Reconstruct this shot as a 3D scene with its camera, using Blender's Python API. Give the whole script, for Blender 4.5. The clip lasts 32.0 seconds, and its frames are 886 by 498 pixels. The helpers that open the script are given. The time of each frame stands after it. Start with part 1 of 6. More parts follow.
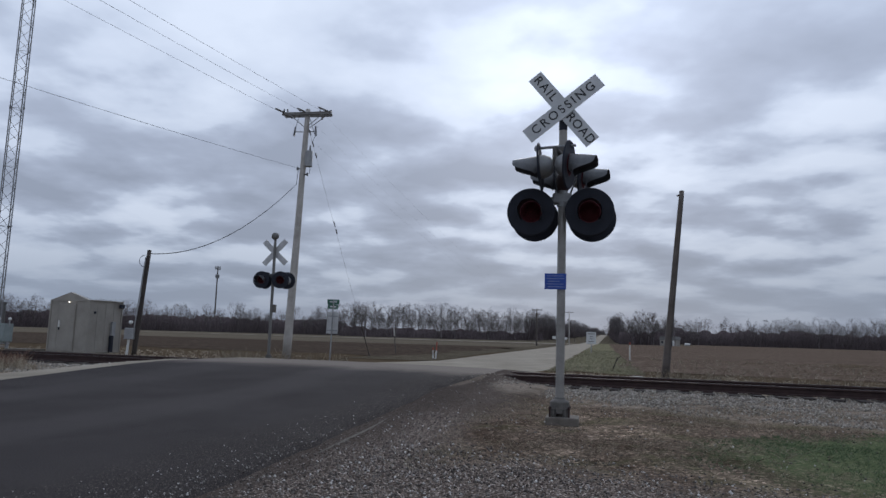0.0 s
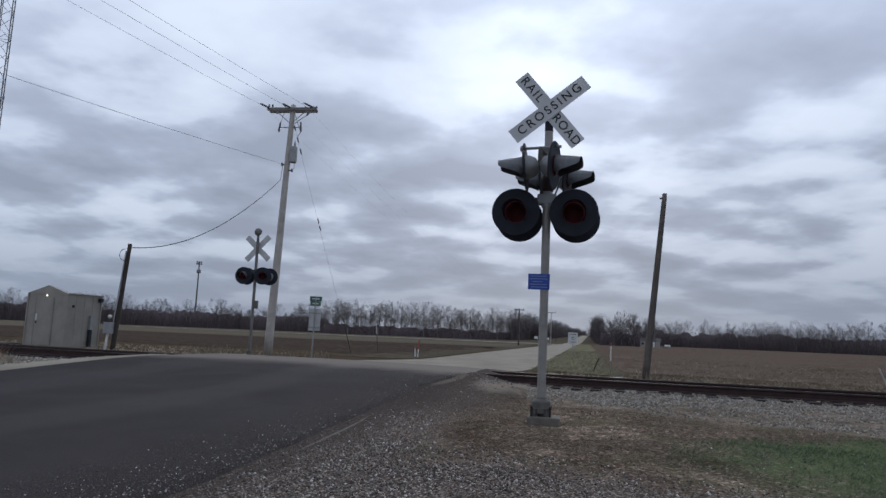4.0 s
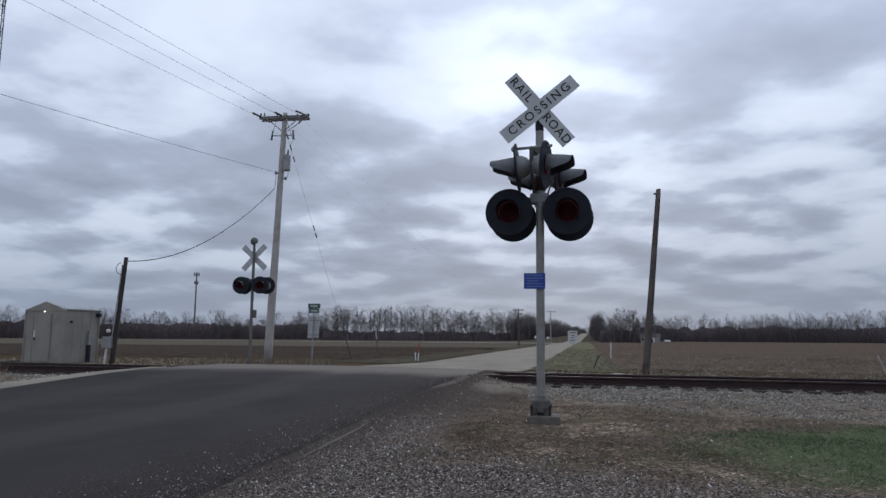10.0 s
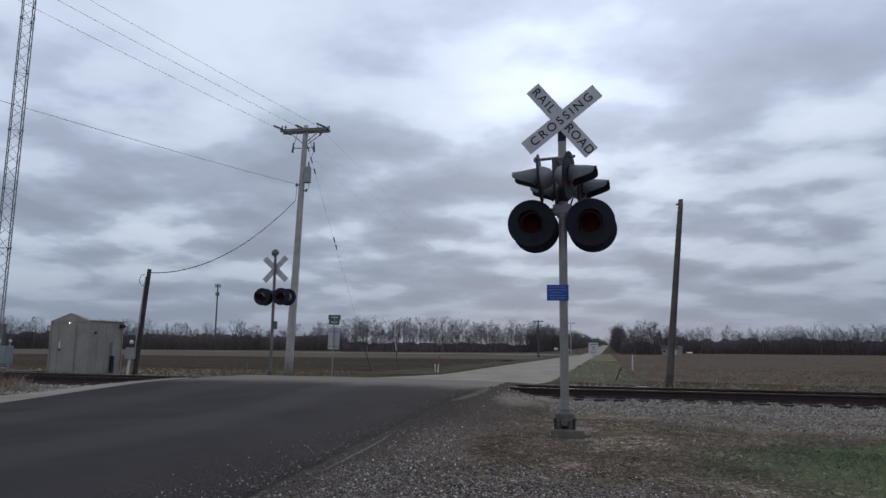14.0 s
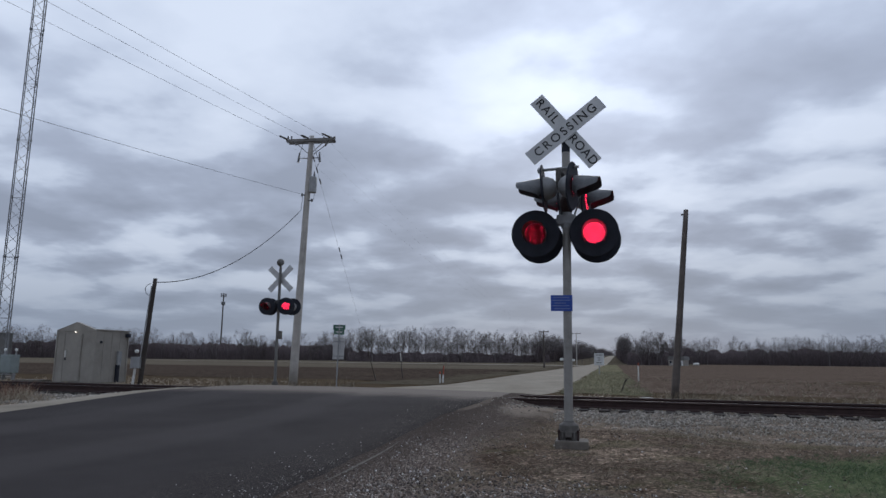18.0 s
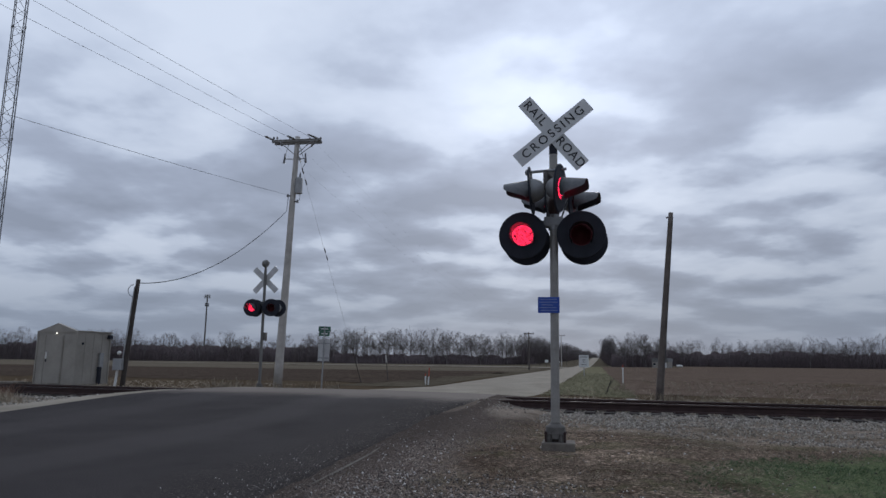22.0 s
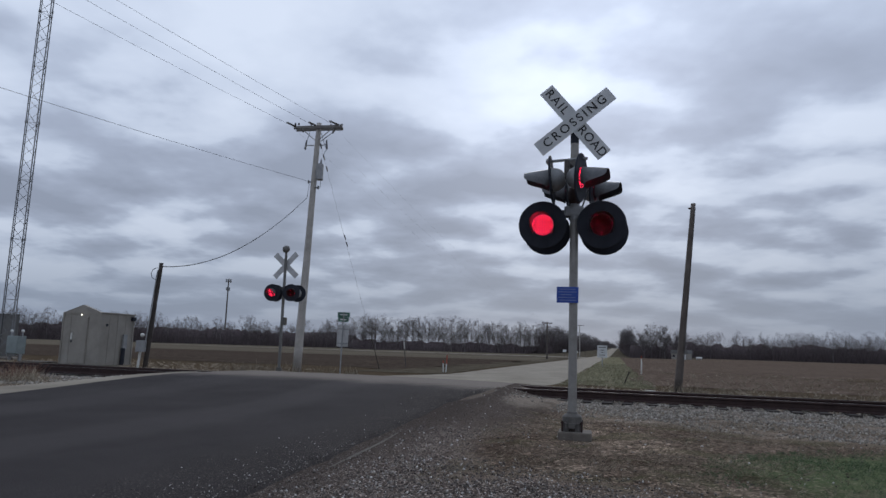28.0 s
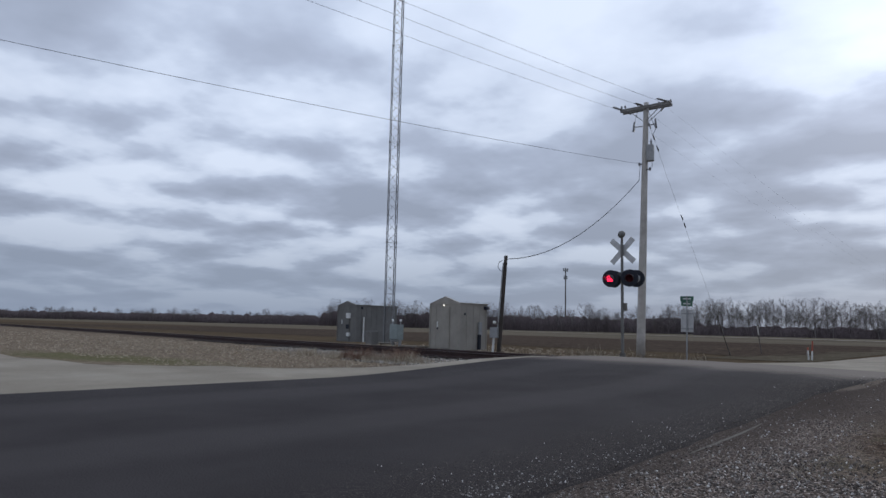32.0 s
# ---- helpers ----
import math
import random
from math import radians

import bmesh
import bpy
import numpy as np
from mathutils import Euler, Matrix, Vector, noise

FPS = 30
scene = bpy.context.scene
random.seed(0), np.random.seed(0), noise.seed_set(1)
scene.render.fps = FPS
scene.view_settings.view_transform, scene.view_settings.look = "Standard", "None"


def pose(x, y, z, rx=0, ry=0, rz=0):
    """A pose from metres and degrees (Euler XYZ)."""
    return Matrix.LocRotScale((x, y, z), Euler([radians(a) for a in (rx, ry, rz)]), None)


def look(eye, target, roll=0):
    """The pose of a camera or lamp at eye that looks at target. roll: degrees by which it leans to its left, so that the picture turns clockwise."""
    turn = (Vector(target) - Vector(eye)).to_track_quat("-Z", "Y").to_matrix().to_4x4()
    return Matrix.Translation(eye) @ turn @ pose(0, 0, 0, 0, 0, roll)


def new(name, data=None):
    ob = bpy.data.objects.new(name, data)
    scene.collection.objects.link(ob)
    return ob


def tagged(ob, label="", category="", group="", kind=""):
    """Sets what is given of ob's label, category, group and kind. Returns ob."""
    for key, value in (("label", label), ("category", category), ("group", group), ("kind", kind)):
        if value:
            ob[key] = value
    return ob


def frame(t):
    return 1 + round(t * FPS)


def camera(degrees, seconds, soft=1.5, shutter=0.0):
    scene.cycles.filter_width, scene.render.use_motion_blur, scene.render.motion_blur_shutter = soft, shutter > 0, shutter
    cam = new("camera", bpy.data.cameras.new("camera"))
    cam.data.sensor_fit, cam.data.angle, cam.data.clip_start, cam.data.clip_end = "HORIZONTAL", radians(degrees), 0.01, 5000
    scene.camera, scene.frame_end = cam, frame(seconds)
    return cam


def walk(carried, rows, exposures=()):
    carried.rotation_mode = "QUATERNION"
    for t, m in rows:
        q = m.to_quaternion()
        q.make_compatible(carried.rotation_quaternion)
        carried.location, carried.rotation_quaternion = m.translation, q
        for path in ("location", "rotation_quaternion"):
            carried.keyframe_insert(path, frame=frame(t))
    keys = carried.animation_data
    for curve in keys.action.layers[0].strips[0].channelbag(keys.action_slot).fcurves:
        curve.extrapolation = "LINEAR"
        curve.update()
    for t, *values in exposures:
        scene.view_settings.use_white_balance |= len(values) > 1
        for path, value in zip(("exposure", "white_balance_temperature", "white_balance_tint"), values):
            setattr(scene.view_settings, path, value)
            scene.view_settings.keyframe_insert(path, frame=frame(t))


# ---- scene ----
cam = camera(66.32, 32.0, soft=1.5)
PATH = [
    (0, pose(0.009, -0.005, 1.200, 97.355, -1.573, -0.202)),
    (0.5, pose(0.012, -0.003, 1.196, 97.290, -1.736, -0.233)),
    (1, pose(0.016, -0.000, 1.200, 97.173, -2.294, -0.413)),
    (1.5, pose(0.012, 0.005, 1.202, 97.402, -2.560, -0.687)),
    (2, pose(0.007, -0.007, 1.197, 97.594, -2.148, -0.849)),
    (2.5, pose(0.000, -0.004, 1.194, 97.593, -1.967, -1.035)),
    (3, pose(-0.001, -0.009, 1.194, 97.526, -2.078, -1.324)),
    (3.5, pose(-0.001, -0.007, 1.202, 97.389, -2.420, -1.607)),
    (5.5, pose(0.004, 0.008, 1.193, 97.046, -1.524, -1.899)),
    (6, pose(-0.002, 0.011, 1.197, 96.838, -1.343, -1.505)),
    (6.5, pose(-0.014, 0.009, 1.181, 96.613, -1.606, -1.289)),
    (7, pose(-0.008, 0.005, 1.180, 96.298, -1.068, -1.328)),
    (7.5, pose(0.000, -0.001, 1.199, 96.080, -0.587, -1.689)),
    (8, pose(0.005, -0.005, 1.196, 96.241, -0.834, -2.094)),
    (8.5, pose(0.012, -0.009, 1.190, 96.269, -0.678, -2.404)),
    (9, pose(0.024, -0.028, 1.199, 96.387, -0.452, -2.295)),
    (9.5, pose(0.030, -0.025, 1.202, 96.973, -0.616, -2.070)),
    (10, pose(0.030, -0.029, 1.195, 97.532, -0.330, -1.674)),
    (10.5, pose(0.035, -0.034, 1.205, 97.880, -0.381, -1.381)),
    (11, pose(0.025, -0.022, 1.203, 98.262, -0.541, -1.320)),
    (11.5, pose(0.033, -0.007, 1.198, 98.397, -0.007, -1.391)),
    (12, pose(0.015, -0.001, 1.200, 98.508, -0.132, -1.608)),
    (12.5, pose(-0.002, -0.015, 1.210, 98.492, -0.418, -1.425)),
    (13, pose(-0.008, 0.004, 1.200, 98.522, -0.470, -0.802)),
    (13.5, pose(-0.017, 0.015, 1.204, 98.418, -0.310, -0.197)),
    (15.5, pose(0.016, -0.006, 1.203, 98.855, -0.653, 0.054)),
    (16, pose(0.005, -0.011, 1.211, 98.915, -0.952, -0.435)),
    (16.5, pose(0.010, -0.003, 1.201, 99.027, -0.662, -0.497)),
    (17, pose(0.012, -0.000, 1.206, 99.177, -0.744, -0.275)),
    (17.5, pose(0.016, 0.002, 1.217, 99.177, -0.685, 0.082)),
    (18, pose(0.011, 0.003, 1.207, 99.302, -0.619, 0.367)),
    (18.5, pose(0.017, 0.014, 1.211, 99.352, -0.639, 0.444)),
    (19, pose(0.008, 0.006, 1.206, 99.406, -0.888, 0.234)),
    (19.5, pose(0.007, 0.005, 1.205, 99.471, -1.591, -0.228)),
    (20, pose(-0.002, 0.003, 1.207, 99.649, -1.585, -0.714)),
    (20.5, pose(-0.009, -0.000, 1.208, 99.758, -1.067, -1.134)),
    (21, pose(-0.016, 0.006, 1.206, 99.739, 0.068, -1.142)),
    (21.5, pose(-0.015, 0.017, 1.195, 99.698, -0.446, -1.056)),
    (22, pose(-0.015, 0.021, 1.205, 99.471, -0.641, -0.875)),
    (22.5, pose(-0.016, 0.010, 1.206, 99.248, -0.888, -0.856)),
    (23, pose(-0.003, 0.024, 1.197, 99.051, -0.989, -1.185)),
    (23.5, pose(-0.002, 0.014, 1.196, 98.763, -0.785, -1.634)),
    (24, pose(-0.007, 0.008, 1.205, 98.444, -0.416, -2.047)),
    (24.5, pose(0.004, 0.008, 1.198, 98.312, -0.124, -2.189)),
    (25, pose(0.007, 0.007, 1.201, 98.401, 0.035, -1.550)),
    (25.5, pose(-0.002, 0.005, 1.204, 98.524, -0.194, -0.622)),
    (26, pose(-0.005, 0.017, 1.202, 98.502, -1.189, -0.086)),
    (26.5, pose(-0.006, 0.011, 1.211, 98.325, -1.585, 0.469)),
    (28.5, pose(-0.025, 0.007, 1.205, 98.536, -1.774, 0.733)),
    (29, pose(-0.053, 0.024, 1.200, 99.510, -2.334, 2.955)),
    (29.5, pose(-0.039, 0.014, 1.183, 98.039, -3.117, 3.345)),
    (30, pose(-0.032, 0.001, 1.194, 97.480, -3.371, 0.365)),
    (30.5, pose(-0.026, -0.009, 1.184, 97.299, -3.004, -1.265)),
    (31, pose(-0.012, 0.001, 1.188, 96.991, -1.522, -1.158)),
    (31.5, pose(-0.028, -0.009, 1.194, 96.916, -0.279, 1.768)),
    (31.7, pose(-0.064, -0.094, 1.205, 96.904, 0.226, 5.051)),
    (31.8, pose(-0.069, -0.127, 1.203, 97.071, 0.047, 10.133)),
    (31.9, pose(-0.090, -0.181, 1.378, 96.517, 0.675, 18.402)),
    (32, pose(-0.086, -0.052, 1.171, 96.552, -1.326, 28.530)),
]
walk(cam, PATH, exposures=[(0, -0.02), (8, 0.02), (11, 0.0), (14, -0.1), (17.5, -0.1), (20, -0.17), (25, -0.17), (29, -0.1), (31.4, -0.06), (32, 0.04)])

# ---- light: an overcast sky, brightest ahead where the sun stands behind the cloud ----
SUN_AZ, SUN_EL = 10.0, 24.0          # degrees right of +y, degrees up
SUN_DIR = Vector((math.sin(radians(SUN_AZ)) * math.cos(radians(SUN_EL)), math.cos(radians(SUN_AZ)) * math.cos(radians(SUN_EL)), math.sin(radians(SUN_EL))))


def nd(tree, kind, x=0, y=0, **props):
    n = tree.nodes.new(kind)
    n.location = (x, y)
    for key, value in props.items():
        setattr(n, key, value)
    return n


class Graph:
    """Short hand for wiring shader nodes."""

    def __init__(self, tree):
        self.tree = tree

    def link(self, a, b):
        self.tree.links.new(a, b)

    def put(self, socket, value):
        if isinstance(value, bpy.types.NodeSocket):
            self.link(value, socket)
        elif isinstance(value, (tuple, list)) and len(value) == 3 and socket.type == "RGBA":
            socket.default_value = (*value, 1)
        else:
            socket.default_value = value

    def math(self, op, a, b=0.0, c=0.0, clamp=False):
        n = nd(self.tree, "ShaderNodeMath", operation=op, use_clamp=clamp)
        for s, v in zip(n.inputs, (a, b, c)):
            self.put(s, v)
        return n.outputs[0]

    def vmath(self, op, a, b=(0, 0, 0)):
        n = nd(self.tree, "ShaderNodeVectorMath", operation=op)
        self.put(n.inputs[0], a)
        self.put(n.inputs[1], b)
        return n.outputs["Value"] if op in ("DOT_PRODUCT", "LENGTH") else n.outputs[0]

    def noise(self, vector, scale, detail=4, rough=0.55, distort=0.0):
        n = nd(self.tree, "ShaderNodeTexNoise")
        if vector is not None:
            self.link(vector, n.inputs["Vector"])
        n.inputs["Scale"].default_value, n.inputs["Detail"].default_value = scale, detail
        n.inputs["Roughness"].default_value, n.inputs["Distortion"].default_value = rough, distort
        return n.outputs["Fac"]

    def voronoi(self, vector, scale, out="Distance", feature="F1", smooth=1.0):
        n = nd(self.tree, "ShaderNodeTexVoronoi", feature=feature)
        self.link(vector, n.inputs["Vector"])
        n.inputs["Scale"].default_value = scale
        if feature == "SMOOTH_F1":
            n.inputs["Smoothness"].default_value = smooth
        return n.outputs[out]

    def ramp(self, fac, stops):
        n = nd(self.tree, "ShaderNodeValToRGB")
        self.put(n.inputs[0], fac)
        e = n.color_ramp.elements
        while len(e) < len(stops):
            e.new(0.5)
        for el, (p, c) in zip(e, stops):
            el.position = p
            el.color = (*c, 1) if isinstance(c, tuple) else (c, c, c, 1)
        return n.outputs[0]

    def span(self, value, a, b, smooth=True):
        n = nd(self.tree, "ShaderNodeMapRange", interpolation_type="SMOOTHSTEP" if smooth else "LINEAR")
        self.put(n.inputs[0], value)
        n.inputs[1].default_value, n.inputs[2].default_value = a, b
        return n.outputs[0]

    def mix(self, fac, a, b, blend="MIX"):
        n = nd(self.tree, "ShaderNodeMix", data_type="RGBA", blend_type=blend)
        self.put(n.inputs[0], fac)
        self.put(n.inputs[6], a)
        self.put(n.inputs[7], b)
        return n.outputs[2]

    def coords(self, kind="Object"):
        return nd(self.tree, "ShaderNodeTexCoord").outputs[kind]

    def position(self):
        return nd(self.tree, "ShaderNodeNewGeometry").outputs["Position"]


def make_world():
    world = bpy.data.worlds.new("overcast_sky")
    scene.world = world
    world.use_nodes = True
    t = world.node_tree
    t.nodes.clear()
    g = Graph(t)
    way = g.coords("Generated")
    sep = nd(t, "ShaderNodeSeparateXYZ")
    g.link(way, sep.inputs[0])
    up = g.math("MAXIMUM", sep.outputs[2], 0.0)
    den = g.math("ADD", up, 0.17)
    flat = nd(t, "ShaderNodeCombineXYZ")
    g.link(g.math("DIVIDE", sep.outputs[0], den), flat.inputs[0])
    g.link(g.math("DIVIDE", sep.outputs[1], den), flat.inputs[1])
    flat.inputs[2].default_value = 3.7
    deck = flat.outputs[0]
    beyond = g.vmath("MULTIPLY", deck, (1.07, 1.07, 1.0))
    puffs = g.noise(deck, 2.2, 7, 0.48, 0.0)
    puffs = g.math("ADD", puffs, g.math("MULTIPLY", g.math("SUBTRACT", puffs, g.noise(beyond, 2.2, 4, 0.45, 0.0)), 0.5))
    banks = g.noise(deck, 0.95, 2, 0.4, 0.0)
    bent = nd(t, "ShaderNodeTexNoise")
    g.link(deck, bent.inputs["Vector"])
    bent.inputs["Scale"].default_value, bent.inputs["Detail"].default_value = 3.2, 3
    cells = g.voronoi(g.vmath("ADD", deck, g.vmath("MULTIPLY", bent.outputs["Color"], (0.5, 0.5, 0.0))), 2.1, feature="SMOOTH_F1", smooth=0.35)
    heaps = g.math("MULTIPLY", g.math("SUBTRACT", cells, 0.44), g.math("SUBTRACT", 0.24, g.math("MULTIPLY", g.span(up, 0.22, 0.46), 0.15)))
    broad = g.math("ADD", g.math("MULTIPLY", g.span(up, 0.20, 0.46), 0.34), 0.34)
    cover = g.math("ADD", g.math("MULTIPLY", puffs, g.math("SUBTRACT", 1.0, broad)), g.math("MULTIPLY", banks, broad))
    cover = g.math("ADD", cover, heaps)
    cloud = g.ramp(cover, [(0.35, (0.300, 0.346, 0.446)), (0.47, (0.372, 0.428, 0.549)), (0.52, (0.440, 0.507, 0.640)), (0.565, (0.545, 0.620, 0.760)), (0.66, (0.645, 0.722, 0.860))])
    toward = g.math("MAXIMUM", g.vmath("DOT_PRODUCT", way, tuple(SUN_DIR)), 0.0)
    wide, tight = g.math("POWER", toward, 7.0), g.math("POWER", toward, 70.0)
    lit = g.math("ADD", g.math("ADD", g.math("MULTIPLY", wide, 0.20), g.math("MULTIPLY", tight, 0.34)), 0.74)
    lit = g.math("ADD", lit, g.math("MULTIPLY", g.span(up, 0.02, 0.46), 0.24))
    west = g.math("POWER", g.math("MAXIMUM", g.vmath("DOT_PRODUCT", way, (-0.70, 0.66, 0.27)), 0.0), 9.0)
    lit = g.math("ADD", lit, g.math("MULTIPLY", west, 0.19))
    east = g.math("POWER", g.math("MAXIMUM", g.vmath("DOT_PRODUCT", way, (0.45, 0.775, 0.44)), 0.0), 12.0)
    lit = g.math("ADD", lit, g.math("MULTIPLY", east, 0.16))
    thick = g.math("POWER", g.math("MAXIMUM", g.vmath("DOT_PRODUCT", way, (0.50, 0.855, 0.14)), 0.0), 24.0)
    lit = g.math("SUBTRACT", lit, g.math("MULTIPLY", thick, 0.12))
    cloud = g.mix(1.0, cloud, lit, "MULTIPLY")
    cloud = g.mix(1.0, cloud, (0.997, 1.0, 1.012), "MULTIPLY")
    low = g.span(up, -0.03, 0.17)
    cloud = g.mix(low, (0.235, 0.29, 0.395), cloud)
    sky = nd(t, "ShaderNodeTexSky", sky_type="NISHITA", sun_disc=False)
    sky.sun_elevation, sky.sun_rotation = radians(SUN_EL), radians(SUN_AZ)
    air = nd(t, "ShaderNodeBackground")
    g.link(sky.outputs[0], air.inputs[0])
    air.inputs[1].default_value = 0.003
    deck_light = nd(t, "ShaderNodeBackground")
    g.link(cloud, deck_light.inputs[0])
    deck_light.inputs[1].default_value = 1.0
    add = nd(t, "ShaderNodeAddShader")
    g.link(air.outputs[0], add.inputs[0])
    g.link(deck_light.outputs[0], add.inputs[1])
    out = nd(t, "ShaderNodeOutputWorld")
    g.link(add.outputs[0], out.inputs[0])


make_world()
sun_data = bpy.data.lights.new("sun", "SUN")
sun_data.energy, sun_data.angle, sun_data.color = 0.65, radians(25), (1.0, 0.97, 0.92)
sun = new("sun", sun_data)
sun.matrix_world = look(SUN_DIR * 50, (0, 0, 0))

# ---- materials ----
def material(name, build):
    m = bpy.data.materials.new(name)
    m.use_nodes = True
    t = m.node_tree
    t.nodes.clear()
    g = Graph(t)
    b = nd(t, "ShaderNodeBsdfPrincipled")
    out = nd(t, "ShaderNodeOutputMaterial")
    g.link(b.outputs[0], out.inputs[0])
    build(g, b)
    return m


def bump(g, b, height, strength=0.3, distance=0.01):
    n = nd(g.tree, "ShaderNodeBump")
    g.put(n.inputs["Height"], height)
    n.inputs["Strength"].default_value, n.inputs["Distance"].default_value = strength, distance
    g.link(n.outputs[0], b.inputs["Normal"])


def surface(name, dark, light, scale=6.0, rough=0.7, metal=0.0, relief=0.2, fine=60.0, coords="Object", stops=(0.35, 0.65), spec=0.5, vary=0.0):
    """A plain worn surface: two colours mixed by coarse stains and fine grain."""
    def build(g, b):
        p = g.coords(coords) if coords != "Position" else g.position()
        coarse, grain = g.noise(p, scale, 5, 0.6, 0.2), g.noise(p, fine, 3, 0.6)
        mixf = g.math("ADD", g.math("MULTIPLY", coarse, 0.7), g.math("MULTIPLY", grain, 0.3))
        col = g.ramp(mixf, [(stops[0], dark), (stops[1], light)])
        if vary:
            rnd = nd(g.tree, "ShaderNodeObjectInfo").outputs["Random"]
            col = g.mix(1.0, col, g.math("ADD", g.math("MULTIPLY", rnd, vary), 1 - vary / 2), "MULTIPLY")
        g.put(b.inputs["Base Color"], col)
        g.put(b.inputs["Roughness"], g.math("ADD", g.math("MULTIPLY", coarse, 0.2), rough - 0.1))
        b.inputs["Metallic"].default_value = metal
        b.inputs["Specular IOR Level"].default_value = spec
        bump(g, b, mixf, relief, 0.01)
    return material(name, build)


def island(name, stops, rough=0.85, spec=0.3):
    """A colour for each loose piece of a joined mesh."""
    def build(g, b):
        rnd = nd(g.tree, "ShaderNodeNewGeometry").outputs["Random Per Island"]
        n = g.noise(g.position(), 25, 3)
        col = g.mix(1.0, g.ramp(rnd, stops), g.math("ADD", g.math("MULTIPLY", n, 0.5), 0.75), "MULTIPLY")
        g.put(b.inputs["Base Color"], col)
        b.inputs["Roughness"].default_value, b.inputs["Specular IOR Level"].default_value = rough, spec
    return material(name, build)


ASPHALT_V = (-11.9, -3.30)          # the sealed road's edges, metres right of the road axis through the camera


def asphalt_nodes(g, b):
    p = g.position()
    v = g.vmath("DOT_PRODUCT", p, (0.973, -0.229, 0.0))
    chips = g.voronoi(p, 55.0)
    grain = g.noise(p, 160.0, 3, 0.7)
    blot = g.noise(p, 0.6, 4, 0.6, 0.4)
    col = g.ramp(g.math("ADD", g.math("MULTIPLY", blot, 0.6), g.math("MULTIPLY", grain, 0.4)), [(0.3, (0.032, 0.031, 0.033)), (0.7, (0.058, 0.056, 0.059))])
    wave = g.noise(p, 0.35, 3, 0.5)
    vv = g.math("ADD", v, g.math("MULTIPLY", wave, 0.8))
    worn1 = g.math("SUBTRACT", g.span(vv, -9.9, -9.2), g.span(vv, -8.6, -7.8))
    worn2 = g.math("SUBTRACT", g.span(vv, -6.4, -5.9), g.span(vv, -5.4, -4.8))
    col = g.mix(g.math("MULTIPLY", g.math("ADD", worn1, worn2, clamp=True), 0.45), col, (0.074, 0.072, 0.075))
    edge = g.span(vv, -4.2, -3.0)
    loose = g.math("MULTIPLY", edge, g.span(g.noise(p, 70.0, 3, 0.7), 0.55, 0.66))
    col = g.mix(g.math("MULTIPLY", edge, 0.5), col, (0.026, 0.024, 0.025))
    col = g.mix(loose, col, (0.16, 0.15, 0.14))
    u = g.vmath("DOT_PRODUCT", g.vmath("SUBTRACT", p, (2.06, 17.75, 0.0)), (0.309, 0.951, 0.0))
    drag = g.span(g.math("ADD", u, g.math("MULTIPLY", g.math("SUBTRACT", g.noise(p, 0.8, 5, 0.65, 0.3), 0.5), 2.2)), -2.9, -0.9)
    col = g.mix(g.math("MULTIPLY", drag, 0.75), col, (0.24, 0.222, 0.20))
    col = g.mix(1.0, col, (1.08, 1.0, 0.96), "MULTIPLY")
    g.put(b.inputs["Base Color"], col)
    g.put(b.inputs["Roughness"], g.math("ADD", g.math("MULTIPLY", grain, 0.2), 0.78))
    b.inputs["Specular IOR Level"].default_value = 0.05
    bump(g, b, g.math("ADD", chips, g.math("MULTIPLY", grain, 0.5)), 0.5, 0.012)


def light_gravel_nodes(g, b):
    p = g.position()
    coarse, grain = g.noise(p, 0.5, 5, 0.6, 0.3), g.noise(p, 70.0, 3, 0.7)
    col = g.ramp(g.math("ADD", g.math("MULTIPLY", coarse, 0.6), g.math("MULTIPLY", grain, 0.4)), [(0.3, (0.205, 0.178, 0.142)), (0.5, (0.292, 0.258, 0.210)), (0.7, (0.40, 0.359, 0.295))])
    g.put(b.inputs["Base Color"], col)
    b.inputs["Roughness"].default_value, b.inputs["Specular IOR Level"].default_value = 0.95, 0.05
    bump(g, b, grain, 0.5, 0.015)


